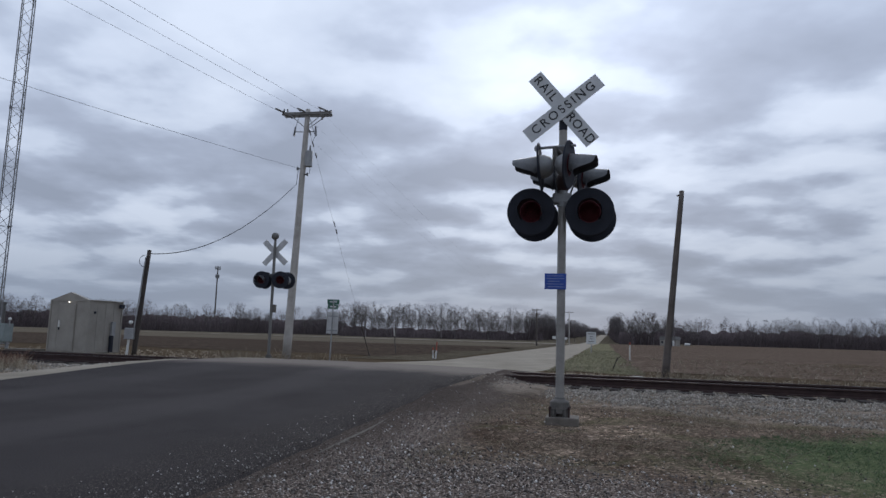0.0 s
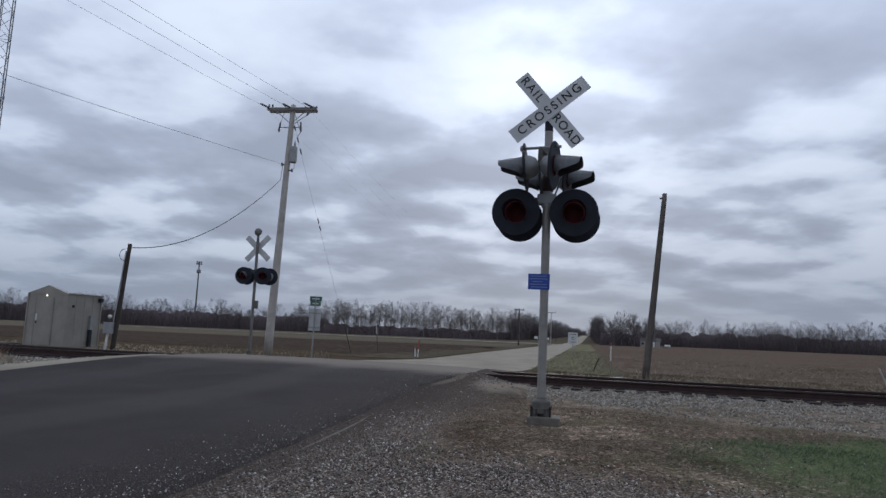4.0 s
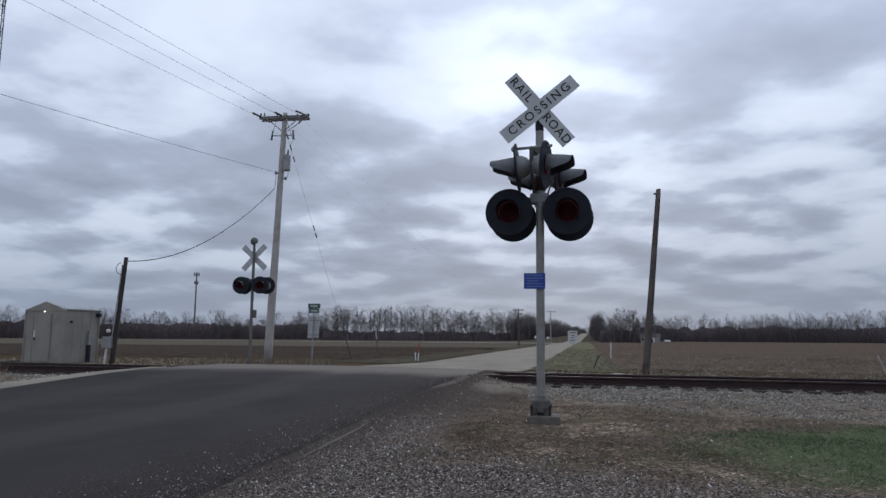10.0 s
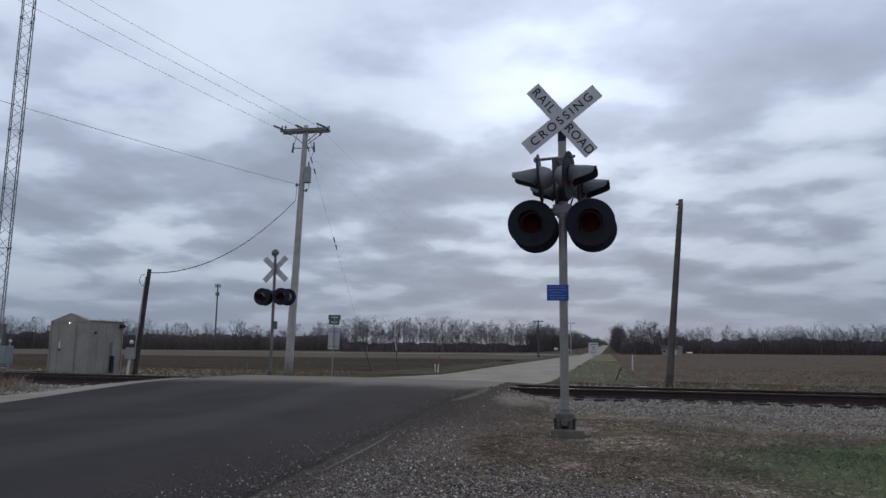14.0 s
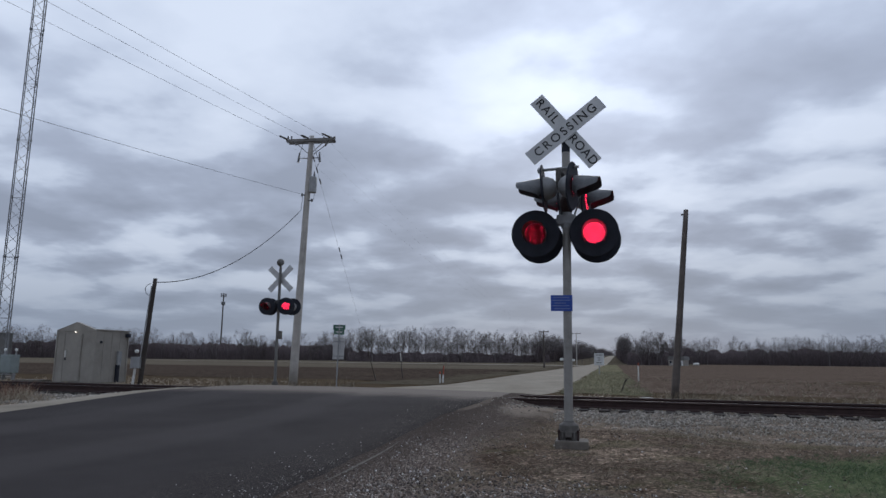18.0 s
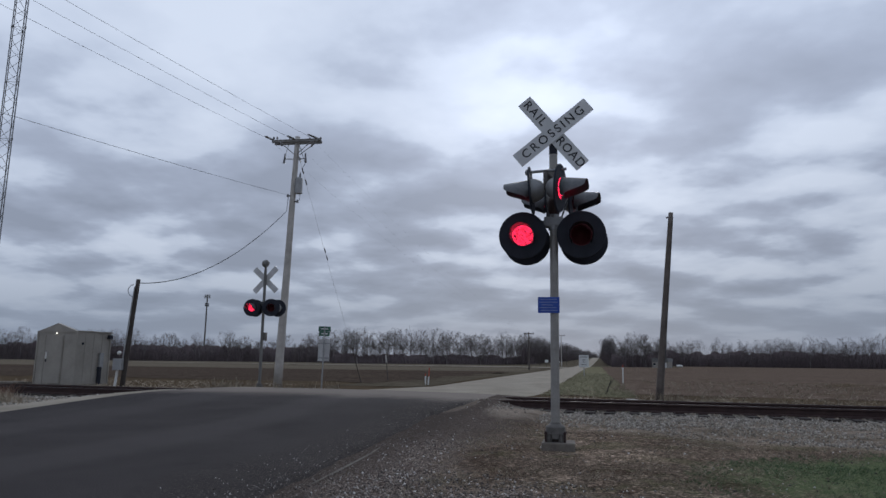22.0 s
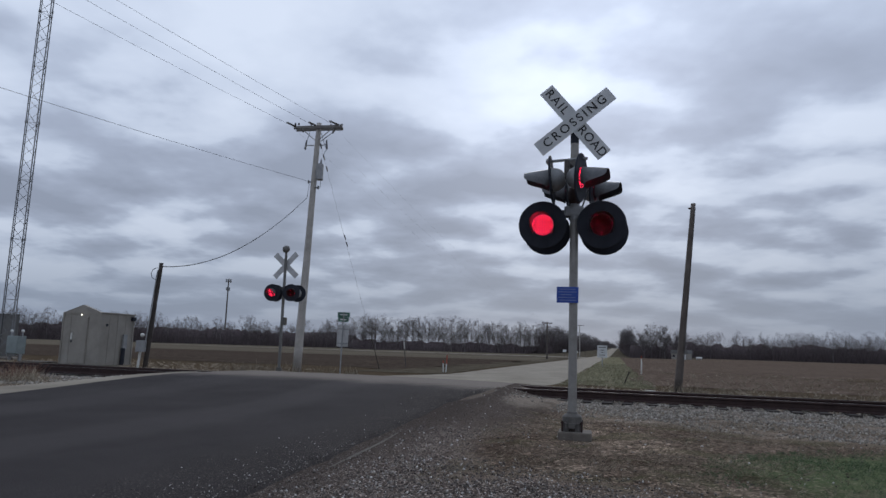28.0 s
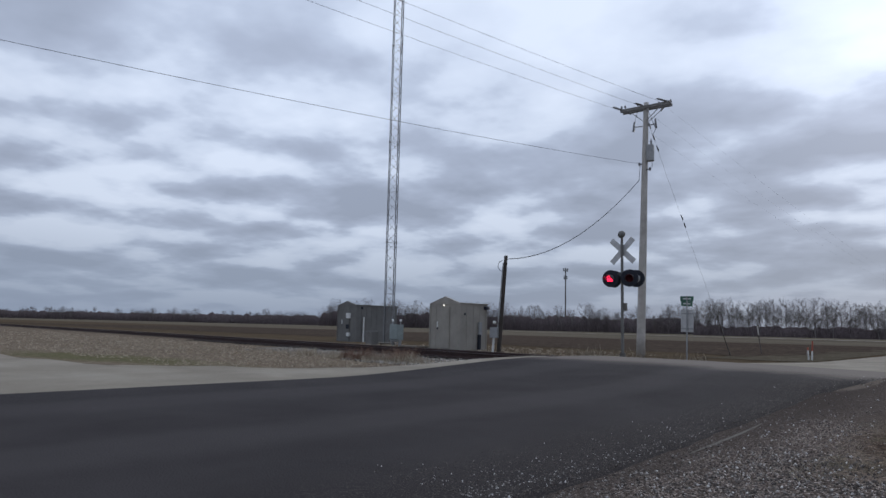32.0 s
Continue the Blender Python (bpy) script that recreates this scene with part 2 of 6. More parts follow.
def ground_nodes(g, b):
    """Verge, dead grass, trodden gravel and ballast dust, by place on the plan."""
    p = g.position()
    v = g.vmath("DOT_PRODUCT", p, (0.973, -0.229, 0.0))
    s = g.vmath("DOT_PRODUCT", p, (0.229, 0.973, 0.0))
    u = g.vmath("DOT_PRODUCT", g.vmath("SUBTRACT", p, (2.06, 17.75, 0.0)), (0.309, 0.951, 0.0))
    n1, n2, n3 = g.noise(p, 0.7, 5, 0.6, 0.4), g.noise(p, 5.0, 5, 0.7), g.noise(p, 45.0, 4, 0.7)
    rag = g.math("ADD", g.math("MULTIPLY", g.math("SUBTRACT", n1, 0.5), 3.0), g.math("MULTIPLY", g.math("SUBTRACT", n2, 0.5), 1.6))
    dead = g.ramp(g.math("ADD", g.math("MULTIPLY", n2, 0.5), g.math("MULTIPLY", n3, 0.5)), [(0.39, (0.058, 0.047, 0.038)), (0.49, (0.140, 0.117, 0.096)), (0.60, (0.32, 0.277, 0.228))])
    dirt = g.ramp(n3, [(0.3, (0.078, 0.063, 0.052)), (0.7, (0.205, 0.176, 0.148))])
    col = g.mix(g.span(g.math("ADD", n1, g.math("MULTIPLY", n2, 0.3)), 0.52, 0.74), dead, dirt)
    fleck = nd(g.tree, "ShaderNodeSeparateColor")
    g.link(g.voronoi(p, 34.0, "Color"), fleck.inputs[0])
    col = g.mix(1.0, col, g.ramp(fleck.outputs[0], [(0.0, 0.45), (0.6, 0.92), (0.9, 1.5), (1.0, 2.6)]), "MULTIPLY")
    tone = g.ramp(g.noise(g.vmath("ADD", p, (3.1, 7.7, 0.0)), 0.9, 5, 0.62, 0.5), [(0.36, (0.60, 0.55, 0.53)), (0.46, (0.92, 0.90, 0.88)), (0.55, (1.08, 1.06, 1.04)), (0.64, (1.55, 1.52, 1.48))])
    col = g.mix(1.0, col, tone, "MULTIPLY")
    olive = g.span(g.noise(p, 1.3, 4, 0.6, 0.3), 0.52, 0.64)
    col = g.mix(g.math("MULTIPLY", olive, 0.55), col, g.ramp(n3, [(0.3, (0.055, 0.060, 0.034)), (0.7, (0.150, 0.150, 0.092))]))
    stone = g.voronoi(p, 75.0, "Color")
    gsep = nd(g.tree, "ShaderNodeSeparateColor")
    g.link(stone, gsep.inputs[0])
    grav = g.ramp(gsep.outputs[0], [(0.0, (0.036, 0.030, 0.027)), (0.5, (0.092, 0.079, 0.071)), (0.82, (0.212, 0.188, 0.170)), (1.0, (0.56, 0.535, 0.51))])
    g_road = g.math("MULTIPLY", g.span(v, -13.5, -12.0), g.math("SUBTRACT", 1.0, g.span(g.math("ADD", v, g.math("MULTIPLY", rag, 0.5)), -2.3, -1.2)))
    g_near = g.math("SUBTRACT", 1.0, g.span(g.math("ADD", g.math("ADD", s, g.math("MULTIPLY", v, 0.25)), g.math("MULTIPLY", rag, 0.7)), 5.9, 6.9))
    w = g.vmath("DOT_PRODUCT", g.vmath("SUBTRACT", p, (2.06, 17.75, 0.0)), (0.951, -0.309, 0.0))
    reach = g.math("MULTIPLY", g.math("MINIMUM", g.math("MAXIMUM", g.math("SUBTRACT", w, 1.5), 0.0), 6.0), 0.62)
    g_bal = g.math("MULTIPLY", g.span(g.math("ADD", g.math("ADD", u, reach), g.math("MULTIPLY", rag, 0.6)), -4.4, -3.2), g.math("SUBTRACT", 1.0, g.span(u, 5.0, 6.5)))
    gm = g.math("MAXIMUM", g_road, g_near)
    far_side = g.math("SUBTRACT", 1.0, g.span(u, 3.0, 5.0))
    gm = g.math("MULTIPLY", gm, far_side)
    col = g.mix(gm, col, grav)

    def lobe(u0, w0, ru, rw):
        a = g.math("POWER", g.math("DIVIDE", g.math("SUBTRACT", u, u0), ru), 2.0)
        b2 = g.math("POWER", g.math("DIVIDE", g.math("SUBTRACT", w, w0), rw), 2.0)
        return g.math("SUBTRACT", 1.0, g.span(g.math("ADD", g.math("SQRT", g.math("ADD", a, b2)), g.math("MULTIPLY", rag, 0.38)), 0.62, 1.10))
    spill = g.math("MAXIMUM", lobe(-2.35, 0.55, 1.7, 0.60), g.math("MULTIPLY", lobe(-2.7, -0.62, 1.5, 0.26), 0.55))
    dust = g.ramp(g.math("ADD", g.math("MULTIPLY", n2, 0.55), g.math("MULTIPLY", n3, 0.45)), [(0.36, (0.13, 0.114, 0.095)), (0.5, (0.23, 0.205, 0.174)), (0.62, (0.36, 0.328, 0.284))])
    col = g.mix(g.math("MULTIPLY", g_bal, g.math("ADD", g.math("MULTIPLY", g.span(n1, 0.36, 0.6), 0.4), 0.5)), col, g.mix(g.math("MULTIPLY", g_road, 0.85), dust, grav))
    mill = g.math("MULTIPLY", g.span(g.math("ADD", s, rag), 9.5, 12.0), g.math("SUBTRACT", 1.0, g.span(g.math("ADD", v, g.math("MULTIPLY", rag, 0.5)), -1.7, -0.9)))
    col = g.mix(g.math("MULTIPLY", g.math("MULTIPLY", mill, far_side), 0.7), col, g.ramp(n3, [(0.3, (0.050, 0.044, 0.041)), (0.7, (0.125, 0.112, 0.103))]))
    rim = g.math("SUBTRACT", 1.0, g.span(g.math("ADD", v, g.math("MULTIPLY", rag, 0.22)), -2.9, -2.15))
    col = g.mix(g.math("MULTIPLY", g.math("MULTIPLY", rim, g_road), g.math("MULTIPLY", far_side, 0.72)), col, g.ramp(n3, [(0.3, (0.038, 0.034, 0.033)), (0.7, (0.098, 0.088, 0.082))]))
    clay = g.ramp(g.math("ADD", g.math("MULTIPLY", n2, 0.5), g.math("MULTIPLY", n3, 0.5)), [(0.36, (0.18, 0.160, 0.136)), (0.5, (0.28, 0.254, 0.22)), (0.62, (0.38, 0.35, 0.31))])
    col = g.mix(g.math("MULTIPLY", spill, 0.75), col, clay)
    # darker, damp patches in the ballast spill
    damp = g.math("MULTIPLY", g_bal, g.span(g.noise(p, 1.1, 5, 0.65, 0.5), 0.52, 0.64))
    col = g.mix(g.math("MULTIPLY", damp, 0.6), col, (0.085, 0.074, 0.062))
    # a patch of green grass beside the signal
    q = g.vmath("SUBTRACT", p, (6.5, 7.0, 0.0))
    q = g.vmath("MULTIPLY", q, (0.25, 0.54, 0.0))
    green = g.math("SUBTRACT", 1.0, g.span(g.math("ADD", g.vmath("LENGTH", q), g.math("MULTIPLY", rag, 0.30)), 0.70, 1.10))
    col = g.mix(g.math("MULTIPLY", green, 0.78), col, g.ramp(n3, [(0.3, (0.055, 0.092, 0.045)), (0.7, (0.130, 0.190, 0.094))]))
    # the open country beyond the railway: weeds, then pale grass
    wild = g.ramp(g.math("ADD", g.math("MULTIPLY", n1, 0.5), g.math("MULTIPLY", n2, 0.5)), [(0.3, (0.055, 0.045, 0.033)), (0.55, (0.105, 0.086, 0.062)), (0.72, (0.16, 0.142, 0.096))])
    col = g.mix(g.span(g.math("ADD", u, rag), 3.0, 7.0), col, wild)
    straw = g.ramp(g.math("ADD", g.math("MULTIPLY", n2, 0.6), g.math("MULTIPLY", n3, 0.4)), [(0.38, (0.090, 0.075, 0.057)), (0.5, (0.190, 0.163, 0.127)), (0.62, (0.33, 0.29, 0.232))])
    west = g.math("MULTIPLY", g.math("SUBTRACT", 1.0, g.span(v, -16.0, -13.0)), far_side)
    col = g.mix(g.math("MULTIPLY", west, 0.8), col, straw)
    q = g.vmath("MULTIPLY", g.vmath("SUBTRACT", p, (-19.0, 13.3, 0.0)), (0.16, 0.55, 0.0))
    lush = g.math("SUBTRACT", 1.0, g.span(g.math("ADD", g.vmath("LENGTH", q), g.math("MULTIPLY", rag, 0.25)), 0.4, 1.1))
    col = g.mix(g.math("MULTIPLY", lush, 0.7), col, g.ramp(n3, [(0.3, (0.070, 0.082, 0.040)), (0.7, (0.150, 0.155, 0.082))]))
    col = g.mix(1.0, col, (1.12, 1.03, 0.97), "MULTIPLY")
    g.put(b.inputs["Base Color"], col)
    b.inputs["Roughness"].default_value, b.inputs["Specular IOR Level"].default_value = 0.95, 0.0
    bump(g, b, g.math("ADD", n3, g.voronoi(p, 75.0)), 0.6, 0.015)


def field_nodes(c0, c1, c2, along, across, lines=0.32):
    def build(g, b):
        p = g.position()
        m = nd(g.tree, "ShaderNodeMapping")
        g.link(p, m.inputs[0])
        m.inputs["Rotation"].default_value = (0, 0, radians(18))
        m.inputs["Scale"].default_value = (along, across, 1)
        streak = g.noise(m.outputs[0], 1.0, 5, 0.6, 0.3)
        clods = g.noise(p, 1.6, 5, 0.7)
        fine = g.noise(p, 9.0, 4, 0.7)
        f = g.math("ADD", g.math("MULTIPLY", streak, lines), g.math("ADD", g.math("MULTIPLY", clods, 0.65 - lines), g.math("MULTIPLY", fine, 0.35)))
        g.put(b.inputs["Base Color"], g.ramp(f, [(0.40, c0), (0.5, c1), (0.60, c2)]))
        b.inputs["Roughness"].default_value, b.inputs["Specular IOR Level"].default_value = 0.95, 0.0
        bump(g, b, clods, 0.6, 0.1)
    return build


ASPHALT = material("asphalt", asphalt_nodes)
PALE_GRAVEL = material("pale_gravel", light_gravel_nodes)
GROUND = material("verge_ground", ground_nodes)
PLOUGHED = material("ploughed_soil", field_nodes((0.048, 0.036, 0.029), (0.078, 0.060, 0.048), (0.128, 0.100, 0.079), 0.03, 0.20, 0.14))
PALE_FIELD = material("pale_grass_field", field_nodes((0.104, 0.088, 0.066), (0.148, 0.126, 0.096), (0.195, 0.168, 0.130), 0.006, 0.05, 0.18))
STUBBLE = material("corn_stubble", field_nodes((0.072, 0.052, 0.041), (0.130, 0.097, 0.076), (0.235, 0.184, 0.146), 0.06, 0.14, 0.12))
VERGE_DULL = material("dull_verge_grass", field_nodes((0.066, 0.055, 0.040), (0.105, 0.089, 0.066), (0.168, 0.143, 0.107), 0.2, 0.2, 0.2))
VERGE_GREEN = material("verge_grass", field_nodes((0.100, 0.092, 0.056), (0.180, 0.165, 0.104), (0.29, 0.266, 0.182), 0.2, 0.2, 0.2))
RUST = surface("rusty_steel", (0.034, 0.019, 0.018), (0.070, 0.042, 0.038), 5, 0.75, 0.4, 0.3)
RAIL_TOP = surface("worn_rail_head", (0.045, 0.040, 0.042), (0.10, 0.092, 0.095), 3, 0.5, 0.6, 0.1)
TIE = surface("creosoted_timber", (0.020, 0.016, 0.014), (0.060, 0.047, 0.040), 7, 0.9, 0, 0.5, vary=0.5)
GALV = surface("galvanised_steel", (0.24, 0.245, 0.25), (0.38, 0.385, 0.39), 4, 0.55, 0.35, 0.12)
TOWER_STEEL = surface("dull_tower_steel", (0.17, 0.175, 0.185), (0.27, 0.275, 0.285), 4, 0.6, 0.3, 0.12)
ALU = surface("aluminium_paint", (0.225, 0.213, 0.197), (0.345, 0.33, 0.308), 5, 0.5, 0.3, 0.12)
CAST = surface("dark_cast_iron", (0.095, 0.088, 0.080), (0.17, 0.158, 0.145), 8, 0.7, 0.3, 0.3)
BLACK = surface("black_enamel", (0.019, 0.021, 0.029), (0.031, 0.034, 0.046), 4, 0.65, 0, 0.1, spec=0.2)
BLACK_TOP = surface("weathered_black_paint", (0.020, 0.021, 0.024), (0.055, 0.056, 0.06), 5, 0.4, 0, 0.1)
VISOR = surface("grey_visor_shell", (0.075, 0.079, 0.085), (0.17, 0.175, 0.182), 5, 0.33, 0.2, 0.1)
BALLAST = island("crushed_limestone", [(0.0, (0.125, 0.110, 0.092)), (0.5, (0.26, 0.235, 0.202)), (0.9, (0.39, 0.357, 0.31)), (1.0, (0.52, 0.48, 0.43))])
SIGN_WHITE = surface("reflective_white_sheet", (0.50, 0.51, 0.51), (0.64, 0.65, 0.65), 3, 0.45, 0, 0.05)
SIGN_BACK = surface("bare_sign_back", (0.40, 0.40, 0.40), (0.58, 0.58, 0.58), 4, 0.5, 0.5, 0.05)
SIGN_BLACK = surface("black_lettering", (0.012, 0.012, 0.014), (0.03, 0.03, 0.032), 6, 0.6)
SIGN_BLUE = surface("blue_sign_sheet", (0.015, 0.055, 0.30), (0.03, 0.085, 0.40), 6, 0.45)
SIGN_PALE = surface("faded_sign_print", (0.13, 0.19, 0.42), (0.24, 0.30, 0.52), 9, 0.5)
SIGN_GREEN = surface("green_sign_sheet", (0.030, 0.095, 0.068), (0.055, 0.145, 0.105), 6, 0.5)
CONCRETE = surface("concrete", (0.10, 0.086, 0.072), (0.185, 0.162, 0.138), 4, 0.9, 0, 0.4)
POLE_GREY = surface("weathered_grey_pole", (0.33, 0.31, 0.285), (0.53, 0.50, 0.465), 2.5, 0.85, 0, 0.4)
# Darker copy of POLE_GREY: the crossarm's shaded underside is in the colour.
POLE_ARM_SHADED = surface("shaded_crossarm_timber", (0.15, 0.145, 0.14), (0.27, 0.26, 0.25), 2.5, 0.85, 0, 0.4)
POLE_DARK = surface("dark_creosote_pole", (0.030, 0.025, 0.022), (0.075, 0.062, 0.054), 3, 0.85, 0, 0.4)
POLE_BROWN = surface("brown_weathered_pole", (0.070, 0.058, 0.050), (0.15, 0.125, 0.11), 3, 0.85, 0, 0.4)
SHED = surface("silver_shed_panel", (0.265, 0.246, 0.216), (0.37, 0.345, 0.306), 1.6, 0.6, 0.25, 0.12, 25)
SHED_DARK = surface("dull_shed_panel", (0.135, 0.132, 0.125), (0.20, 0.196, 0.186), 1.6, 0.65, 0.25, 0.12, 25)
CABINET = surface("pale_green_cabinet", (0.20, 0.24, 0.235), (0.29, 0.33, 0.325), 3, 0.6, 0.1, 0.1)
CABLE = surface("cable_sheath", (0.030, 0.032, 0.036), (0.06, 0.062, 0.066), 8, 0.6)
CERAMIC = surface("grey_porcelain", (0.09, 0.09, 0.10), (0.18, 0.18, 0.19), 8, 0.35)
ORANGE = surface("orange_marker", (0.27, 0.065, 0.04), (0.40, 0.10, 0.062), 6, 0.6)
WHITE = surface("white_paint", (0.60, 0.60, 0.58), (0.78, 0.78, 0.76), 6, 0.6)
BARK = island("bare_bark", [(0.0, (0.10, 0.088, 0.087)), (0.5, (0.155, 0.138, 0.137)), (1.0, (0.24, 0.22, 0.215))])
THICKET = surface("winter_thicket", (0.062, 0.050, 0.053), (0.150, 0.122, 0.122), 1.2, 0.95, 0, 0.8, 6.0, "Position", (0.36, 0.64), 0.0)
BRUSH = island("winter_brush", [(0.0, (0.075, 0.061, 0.063)), (0.5, (0.118, 0.096, 0.096)), (1.0, (0.18, 0.150, 0.146))])
STRAW = island("dead_grass_blades", [(0.0, (0.11, 0.086, 0.06)), (0.5, (0.22, 0.182, 0.132)), (0.85, (0.36, 0.31, 0.228)), (1.0, (0.48, 0.425, 0.325))])
TAN = island("pale_tan_straw", [(0.0, (0.26, 0.205, 0.15)), (0.5, (0.42, 0.35, 0.265)), (1.0, (0.60, 0.53, 0.42))])
DRY_SHRUB = island("red_brown_shrub", [(0.0, (0.13, 0.07, 0.05)), (0.6, (0.22, 0.13, 0.095)), (1.0, (0.34, 0.23, 0.17))])
GRASS = island("green_grass_blades", [(0.0, (0.058, 0.098, 0.046)), (0.6, (0.12, 0.175, 0.088)), (1.0, (0.22, 0.245, 0.14))])
VERGE_BLADES = island("mixed_grass_blades", [(0.0, (0.15, 0.152, 0.09)), (0.6, (0.27, 0.255, 0.165)), (1.0, (0.42, 0.38, 0.27))])
STONES = island("grey_limestone", [(0.0, (0.050, 0.042, 0.037)), (0.55, (0.118, 0.102, 0.092)), (0.80, (0.235, 0.214, 0.196)), (0.93, (0.50, 0.475, 0.45)), (1.0, (0.78, 0.76, 0.74))])
HEAP = surface("dusty_gravel", (0.078, 0.068, 0.057), (0.15, 0.133, 0.113), 3, 0.95, 0, 0.6, 60, "Position")
DEAD_BLACK = material("matt_black_board", lambda g, b: (g.put(b.inputs["Base Color"], (0.004, 0.003, 0.003)), g.put(b.inputs["Roughness"], 0.9), g.put(b.inputs["Specular IOR Level"], 0.0)))
LENS = material("dark_red_lens", lambda g, b: (g.put(b.inputs["Base Color"], (0.095, 0.011, 0.017)), g.put(b.inputs["Roughness"], 0.5), g.put(b.inputs["Specular IOR Level"], 0.25)))


def glow_nodes(g, b):
    g.put(b.inputs["Base Color"], (0.25, 0.004, 0.012))
    g.put(b.inputs["Emission Color"], (1.0, 0.026, 0.085))
    b.inputs["Emission Strength"].default_value = 6.2


LED_RED = material("lit_red_diodes", glow_nodes)


def bulb_nodes(g, b):
    g.put(b.inputs["Emission Color"], (1.0, 0.93, 0.82))
    b.inputs["Emission Strength"].default_value = 3.0


BULB = material("lit_bulb", bulb_nodes)

# ---- plan: the road runs along D, the railway along A; both are straight ----
D, NR = Vector((0.229, 0.973, 0)), Vector((0.973, -0.229, 0))
A, B = Vector((0.951, -0.309, 0)), Vector((0.309, 0.951, 0))
TC = Vector((2.06, 17.75, 0))       # a point on the track's centre line
RAIL_Z, TIE_Z = 0.31, 0.11


def sm(x, a, b):
    t = min(1.0, max(0.0, (x - a) / (b - a)))
    return t * t * (3 - 2 * t)


def uw(x, y):
    """Metres beyond the track's centre line, and along it."""
    px, py = x - TC.x, y - TC.y
    return px * B.x + py * B.y, px * A.x + py * A.y


def vs(x, y):
    """Metres right of the road axis, and along it."""
    return x * NR.x + y * NR.y, x * D.x + y * D.y


def from_vs(v, s, z=0.0):
    return Vector((v * NR.x + s * D.x, v * NR.y + s * D.y, z))


def from_uw(u, w, z=0.0):
    return Vector((TC.x + u * B.x + w * A.x, TC.y + u * B.y + w * A.y, z))


def road_z(u):
    return 0.31 * (sm(u, -9.5, -0.9) if u < 0 else 1 - sm(u, 0.9, 9.0)) + 0.03


def edge_v(s):
    """The sealed road's ragged edge on the signal's side, metres right of the axis."""
    return -2.86 - 0.28 * sm(s, 4.5, 9.5) + 0.55 * sm(s, 12.5, 17.5)


def fill_at(u):
    """How far the crossing's fill beside the rails has risen."""
    return 1 - sm(abs(u), 1.3, 3.2)


def land_z(x, y):
    u, w = uw(x, y)
    v, s = vs(x, y)
    bed = 0.075 * sm(u, -4.2, -1.75) * (1 - sm(u, 1.75, 4.2))
    bed += 0.10 * sm(u, 2.2, 4.0) * (1 - sm(u, 9, 26)) * (1 - sm(v, -3, 4))
    fill = fill_at(u) * (v > -8)
    out = max(v - edge_v(s) + 0.05, -12.2 - v, 0.0)
    side = 1 - sm(out, 0.0, 2.2 - 1.0 * fill)
    bed += 0.085 * sm(u, -11.0, -8.9) * (1 - sm(u, -7.6, -4.4)) * sm(v, -2.6, -1.0)
    bed += 0.17 * math.exp(-((u + 2.9) / 1.5) ** 2 - ((w - 0.55) / 0.55) ** 2)
    lumps = 0.03 * noise.noise(Vector((x * 0.8, y * 0.8, 0))) + 0.012 * noise.noise(Vector((x * 3, y * 3, 5)))
    near = 1 - sm(abs(x) + abs(y), 60, 120)
    return bed * (1 - side) + (road_z(u) - 0.05 + 0.042 * fill) * side + lumps * near * (1 - side)


def top_z(x, y):
    """The height of what one would stand on: asphalt or ground."""
    v, _ = vs(x, y)
    f = (v - ASPHALT_V[0]) / (edge_v(x * D.x + y * D.y) - ASPHALT_V[0])
    u, _ = uw(x, y)
    if 0 < f < 1 and u < 1.5:
        return road_z(u) + 0.05 * (1 - (2 * f - 1) ** 2)
    return land_z(x, y)


def mesh_object(name, verts, faces, mat, parent=None, smooth=False, label=""):
    me = bpy.data.meshes.new(name)
    me.from_pydata(verts, [], faces)
    me.materials.append(mat)
    if smooth:
        me.polygons.foreach_set("use_smooth", [True] * len(me.polygons))
    me.update()
    ob = new(name, me)
    ob.parent = parent
    if label:
        ob["label"] = label
    return ob


def part(name, bm, mat, parent=None, label="", at=None, smooth=False):
    """One mesh object from a bmesh, under a thing or a part."""
    me = bpy.data.meshes.new(name)
    bm.to_mesh(me)
    bm.free()
    me.materials.append(mat)
    if smooth:
        me.polygons.foreach_set("use_smooth", [True] * len(me.polygons))
    ob = new(name, me)
    ob.parent = parent
    if at is not None:
        ob.matrix_basis = at
    if label:
        ob["label"] = label
    return ob


def thing(name, m, label, category, group="", kind=""):
    ob = new(name)
    ob.empty_display_size = 0.2
    ob.matrix_basis = m
    return tagged(ob, label, category, group, kind)


def block(bm, size, m=None, bevel=0.0):
    """A box with rounded edges in a bmesh; its centre at the pose m."""
    made = bmesh.ops.create_cube(bm, size=1.0, matrix=(m or Matrix()) @ Matrix.Diagonal((*size, 1)))
    if bevel:
        edges = list({e for v in made["verts"] for e in v.link_edges})
        bmesh.ops.bevel(bm, geom=edges, offset=bevel, segments=2, affect="EDGES", profile=0.6)
    return bm


def tube(bm, p, q, r0, r1=None, n=16, cap=True):
    """A round bar from p to q."""
    p, q = Vector(p), Vector(q)
    m = Matrix.Translation((p + q) / 2) @ (q - p).to_track_quat("Z", "Y").to_matrix().to_4x4()
    bmesh.ops.create_cone(bm, cap_ends=cap, segments=n, radius1=r0, radius2=r0 if r1 is None else r1, depth=(q - p).length, matrix=m)
    return bm


def BM():
    return bmesh.new()


